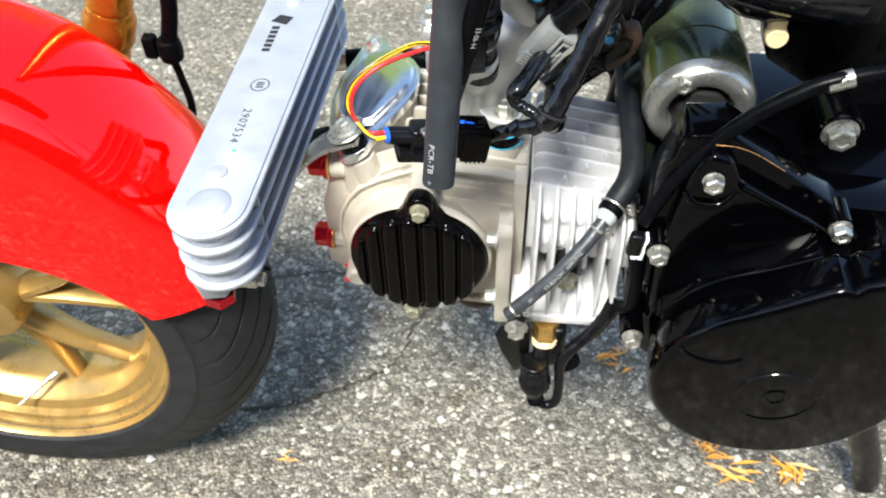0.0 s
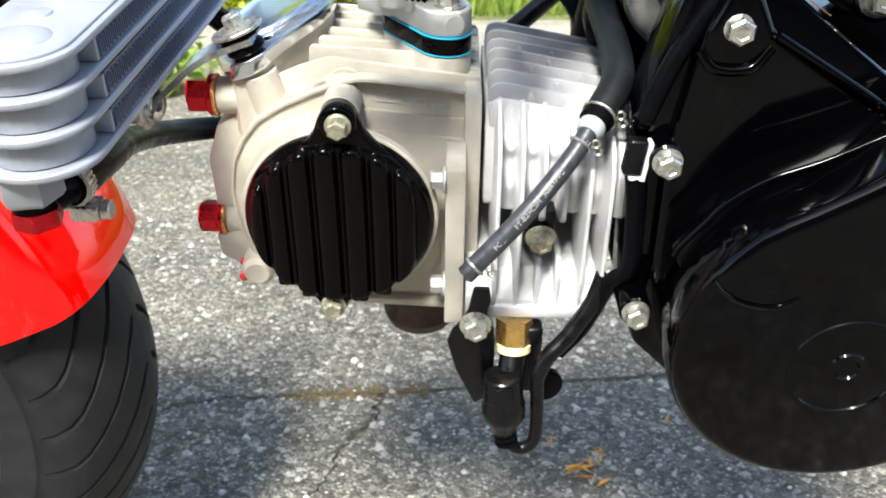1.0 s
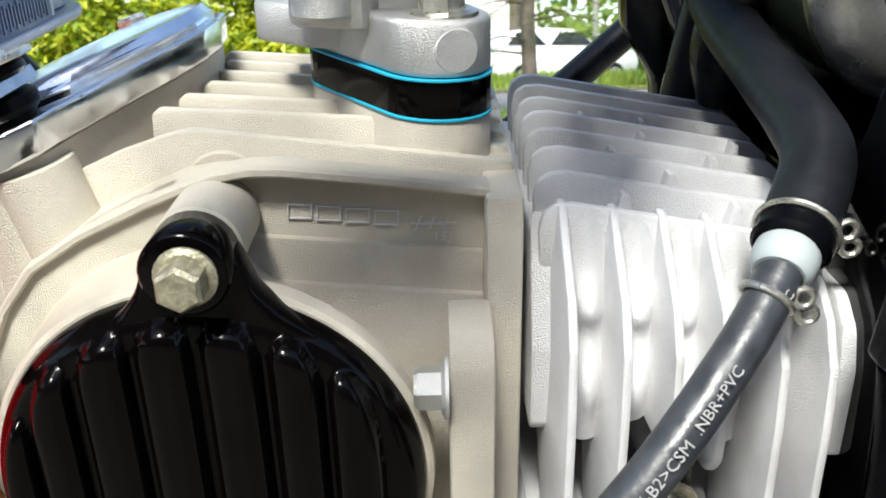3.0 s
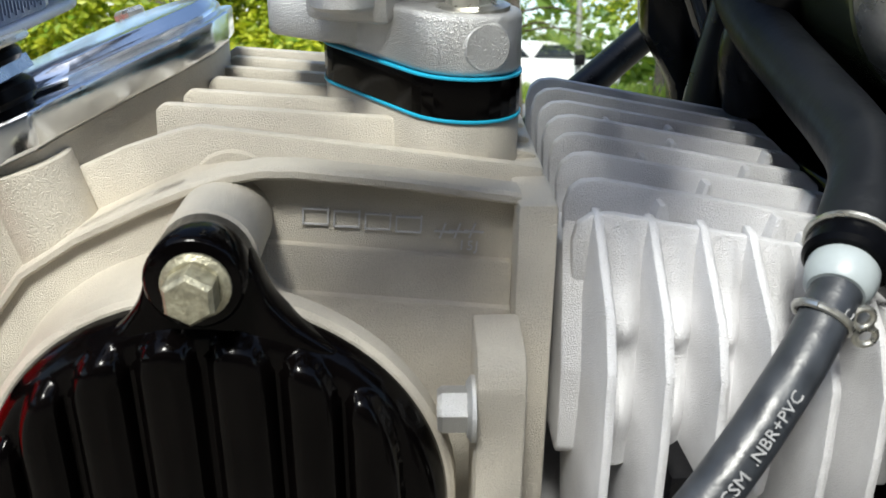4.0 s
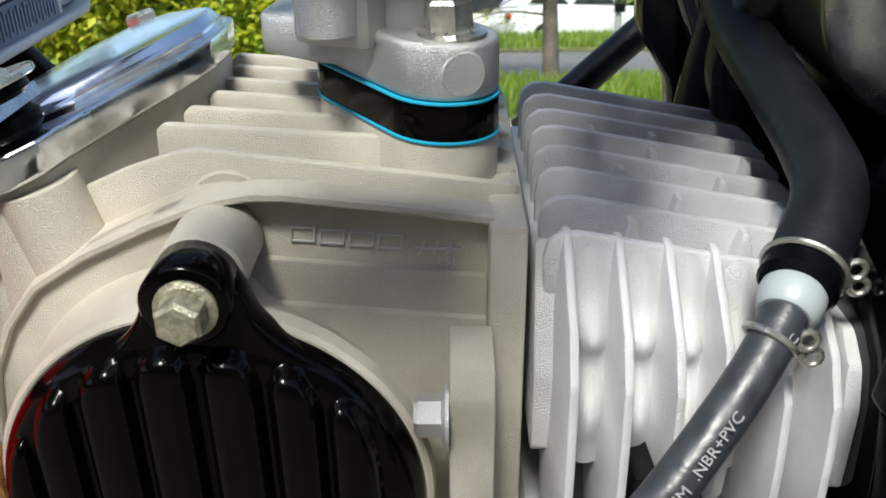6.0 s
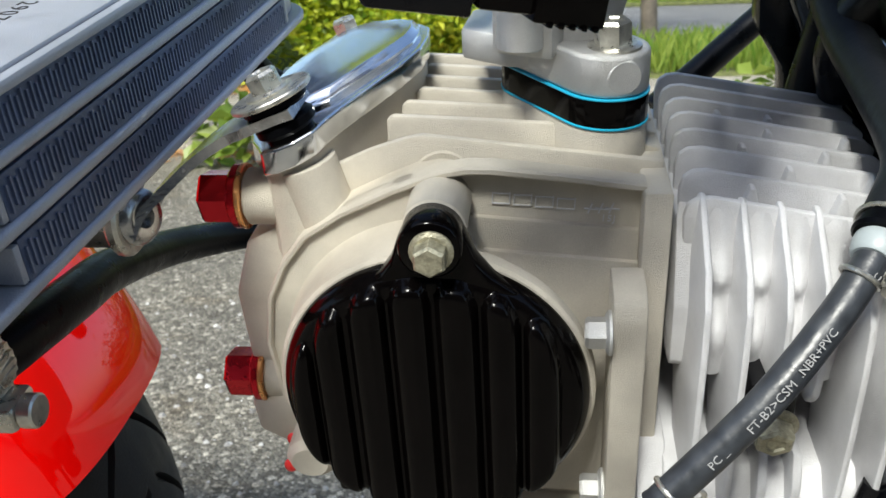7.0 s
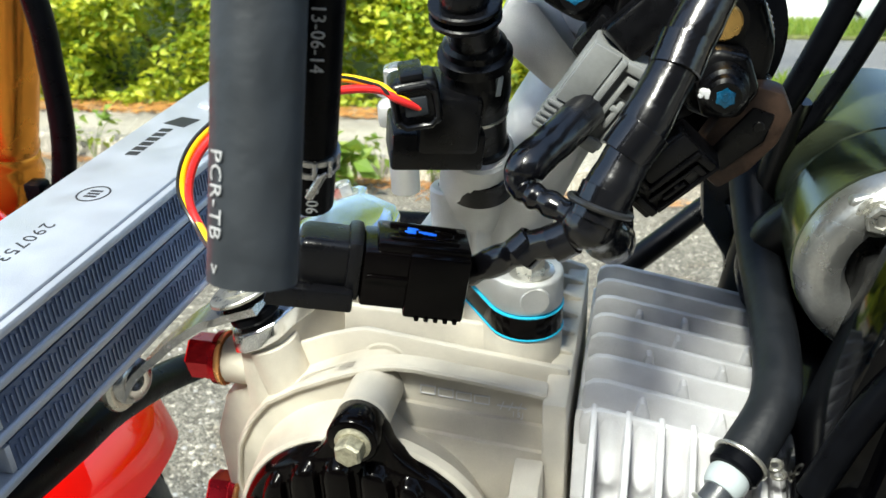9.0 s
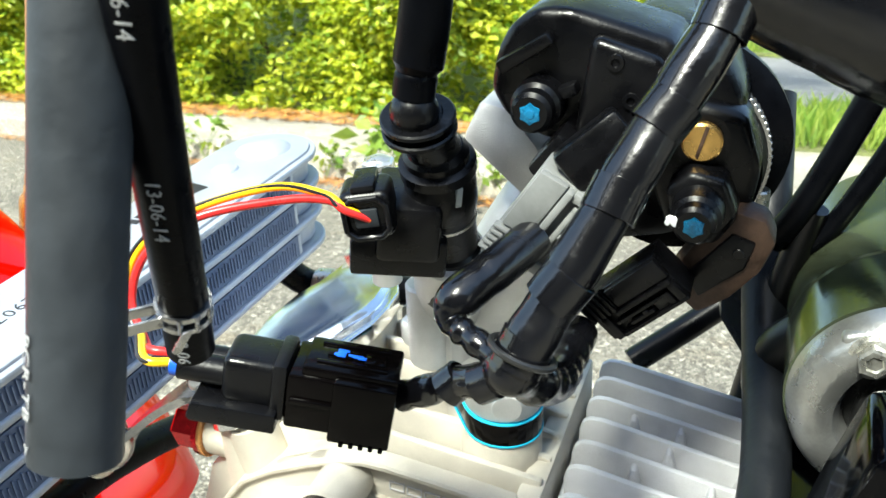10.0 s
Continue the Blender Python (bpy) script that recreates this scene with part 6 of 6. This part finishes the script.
blades("leaf_litter", -6, 0.4, 4.0, 4.4, 0.074, 4200, 0.08, LITTER, "brown dry leaves at the foot of the hedge", "leaf litter", 8, 0.9, 0.012)


# weeds along the kerb
def weed(x, y, size, seed):
    rr = random.Random(seed)
    w = new("weed")
    w.location = (x, y, 0)
    tagged(w, "small bright green weed growing along the kerb", "weed", "weeds along the kerb")
    spots = []
    for k in range(5 if size < 0.24 else 12):
        a = rr.uniform(0, 6.283)
        tip = Vector((x + size * 0.5 * math.cos(a), y - abs(size * (0.3 if size < 0.24 else 0.9) * math.sin(a)), size * rr.uniform(0.5 if size < 0.24 else 0.2, 1.1)))
        bm = BM()
        b_tube(bm, [(x, y, 0), Vector((x, y, size * 0.4)).lerp(tip, 0.4), tip], 0.0012, 5, 4)
        under(part("stalk", bm, GRASS, None, "", 40, 1), w)
        spots += [tip + Vector((rr.gauss(0, size * 0.13), rr.gauss(0, size * 0.1), rr.gauss(0, size * 0.13))) for _ in range(7 if size < 0.24 else 13)]
    under(tagged(leaves("leaf", spots, size * 0.3, GRASS, seed + 1, None, "", 0.6), "", "", "", "stuff"), w)


for k, (x, s) in enumerate(((-0.72, 0.14), (-0.585, 0.24), (-0.42, 0.12), (-0.98, 0.12), (-1.5, 0.14), (0.62, 0.12), (0.86, 0.2), (1.05, 0.22), (-0.25, 0.1))):
    # the largest stands 0.1 m before the kerb to fit the camera's view
    weed(x, kerb_y(x) - (0.1 if s == 0.24 else 0.012), s, 200 + k)

rr = random.Random(91)
spots = [Vector((rr.uniform(-1.0, -0.2), 0, 0.006 + rr.random() * 0.01)) for _ in range(420)]
for q in spots:
    q.y = kerb_y(q.x) - abs(rr.gauss(0, 0.09)) - 0.01
tagged(leaves("needle_litter", spots, 0.035, LITTER, 92, None, "", 0.12), "dry orange-brown needles gathered along the kerb", "litter", "", "stuff")

# fallen leaves and needles on the asphalt
for k, (x, y, s, a) in enumerate(((0.218, 0.749, 0.036, 0.3), (0.217, 0.771, 0.016, 1.4), (0.236, 0.790, 0.012, 2.4), (0.285, 0.627, 0.022, 0.6), (0.286, 0.610, 0.024, 2.7), (0.307, 0.585, 0.034, 2.8), (0.353, 0.591, 0.030, 2.6), (0.358, 0.580, 0.024, 0.9), (-0.153, 0.620, 0.014, 2.5), (0.322, 0.839, 0.012, 1.0), (0.19, 0.812, 0.012, 1.8))):
    vs, fs = [], []
    rr = random.Random(300 + k)
    for j in range(7):
        b = a + rr.gauss(0, 0.5)
        l, w = s * rr.uniform(0.5, 1.1), s * rr.uniform(0.08, 0.2)
        ox, oy, oz = x + rr.gauss(0, s * 0.3), y + rr.gauss(0, s * 0.2), 0.0025 + 0.0012 * j
        b0 = len(vs)
        c_, s_ = math.cos(b), math.sin(b)
        for u_, v_, z_ in ((-0.5, 0, 0), (0, 0.5, 0.05), (0.5, 0, 0.02), (0, -0.5, 0.08)):
            vs.append((ox + c_ * u_ * l - s_ * v_ * w, oy + s_ * u_ * l + c_ * v_ * w, oz + z_ * s))
        fs.append((b0, b0 + 1, b0 + 2, b0 + 3))
    me = bpy.data.meshes.new("fallen_leaf")
    me.from_pydata(vs, [], fs)
    me.materials.append(FALLEN)
    tagged(new("fallen_leaf", me), "shredded dry orange leaf lying on the asphalt", "leaf", "fallen leaves")

# loose chips of stone on the asphalt, close to the motorcycle
vs, fs = [], []
rr = random.Random(91)
for k in range(1500):
    x, y = rr.uniform(-0.6, 0.6), rr.uniform(0.52, 1.6)
    r = 0.001 + 0.0045 * rr.random() ** 2.6
    b0 = len(vs)
    for j in range(5):
        a = j * 1.2566 + rr.uniform(-0.3, 0.3)
        vs.append((x + r * math.cos(a), y + r * math.sin(a) * rr.uniform(0.7, 1), 0.0))
    for j in range(5):
        a = j * 1.2566
        vs.append((x + 0.6 * r * math.cos(a), y + 0.6 * r * math.sin(a), r * rr.uniform(0.4, 0.8)))
    fs.append(tuple(range(b0 + 5, b0 + 10)))
    for j in range(5):
        fs.append((b0 + j, b0 + (j + 1) % 5, b0 + 5 + (j + 1) % 5, b0 + 5 + j))
me = bpy.data.meshes.new("grit")
me.from_pydata(vs, [], fs)
GRIT = leaf_material("stone_chip", (0.18, 0.17, 0.16), (0.62, 0.60, 0.56), 0.0)
me.materials.append(GRIT)
tagged(new("grit", me), "pale loose stone chips on the asphalt", "grit", "", "stuff")

# ---- distance: a white car, a house, far woods ----
CARW = mat("white_car_paint", (0.78, 0.79, 0.8), 0.15, 0.0, 0.03, 3, 0.0, 900, coat=1.0)
GLASSD = mat("dark_car_glass", (0.02, 0.025, 0.03), 0.05, 0.0, 0.1)
car = new("car")
car.matrix_world = pose(6.0, 22.5, 0.03, 0, 0, 14)
tagged(car, "white hatchback parked on the far side of the street", "car")


def car_part(name, bm, m_, label="", parent=None):
    return part(name, bm, m_, parent or car, label, 40, 1)


bm = BM()
b_prism(bm, [(-2.0, 0.32), (-2.05, 0.75), (-1.9, 0.98), (-1.1, 1.05), (1.5, 1.02), (2.0, 0.9), (2.08, 0.6), (2.0, 0.32)], "y", -0.84, 0.84, 0.12, 3)
b_prism(bm, [(-1.85, 1.0), (-1.5, 1.38), (-0.9, 1.48), (0.2, 1.46), (1.05, 1.02)], "y", -0.7, 0.7, 0.1, 3)
body = car_part("body", bm, CARW)
for a, b in (((-1.62, 1.06), (-0.55, 1.06)), ((-0.45, 1.06), (0.75, 1.06))):
    bm = BM()
    b_prism(bm, [(a[0], a[1]), (b[0], b[1]), (b[0] - 0.35, 1.37), (a[0] + 0.25, 1.37)], "y", -0.735, -0.70, 0.02)
    car_part("window", bm, GLASSD)
for wx in (-1.25, 1.3):
    bm = BM()
    b_lathe(bm, (wx, -0.87, 0.31), (0, 1, 0), [(0, 0.2), (0, 0.29), (0.03, 0.31), (0.17, 0.31), (0.2, 0.29)], 28)
    w_ = car_part("wheel", bm, TYRE)
    bm = BM()
    b_lathe(bm, (wx, -0.89, 0.31), (0, 1, 0), [(0, 0.05), (0.0, 0.19), (0.04, 0.2)], 14)
    car_part("rim", bm, STEEL, "", w_)
bm = BM()
b_box(bm, (-2.1, -0.6, 0.7), (-2.0, -0.35, 0.85), 0.03)
car_part("tail_light", bm, REDANO)
house = new("house")
house.location = (-1.0, 38, 0)
tagged(house, "pale house with a grey roof across the street", "house")
SIDING = mat("white_siding", (0.75, 0.74, 0.7), 0.6, 0.0, 0.06, 2)
ROOF = mat("grey_shingle_roof", (0.2, 0.2, 0.21), 0.8, 0.0, 0.2, 4)
bm = BM()
b_box(bm, (-7, 36, 0), (9, 44, 4.4), 0.05)
under(part("wall", bm, SIDING, None, "", 0, 1), house)
bm = BM()
b_prism(bm, [(35.3, 4.3), (40, 7.2), (44.7, 4.3)], "x", -7.6, 9.6, 0.05)
under(part("roof", bm, ROOF, None, "", 0, 1), house)
for k in range(4):
    bm = BM()
    b_box(bm, (-5.4 + 3.6 * k, 35.94, 1.2), (-4.0 + 3.6 * k, 36.02, 2.8), 0.02)
    under(part("window", bm, GLASSD, None, "", 0, 1), house)
spots = []
rr = random.Random(404)
for k in range(9000):
    x = rr.uniform(-60, 70)
    spots.append((x, 58 + rr.uniform(-4, 6), abs(rr.gauss(0, 1)) * 4.0 * (1 + 0.4 * noise.noise((x * 0.12, 0, 2)))))
tagged(leaves("far_woods", spots, 1.3, LEAFD, 405), "dark green woods in the distance", "woods", "", "stuff")

# utility pole on the far side of the street
POLEG = mat("grey_pole_paint", (0.3, 0.3, 0.29), 0.6, 0.2, 0.2, 4, 0.3, 60)
pole = new("utility_pole")
pole.location = (6.2, 19.6, 0.1)
tagged(pole, "grey utility pole with a dark meter box", "pole")
bm = BM()
b_lathe(bm, (6.2, 19.6, 0.0), (0, 0, 1), [(0, 0.075), (0.4, 0.07), (7.0, 0.055)], 20)
under(part("shaft", bm, POLEG, None, "", 40, 1), pole)
bm = BM()
b_box(bm, (6.08, 19.45, 0.85), (6.32, 19.56, 1.2), 0.02)
under(part("meter_box", bm, BLACK, None, "dark meter box", 40, 1), pole)

# ---- unseen wall added behind the camera to darken reflections and block low sky ----
WALLB = mat("brown_reflection_wall", (0.10, 0.08, 0.065), 0.8, 0.0, 0.15, 3, 0.4, 60)
back = new("reflection_wall")
back.location = (0, -5, 0)
tagged(back, "plain brown wall added out of view to darken reflections", "house")
bm = BM()
b_box(bm, (-7, -5.4, 0), (7, -4.4, 3.9), 0.02)
under(part("wall", bm, WALLB, None, "", 0, 1), back)
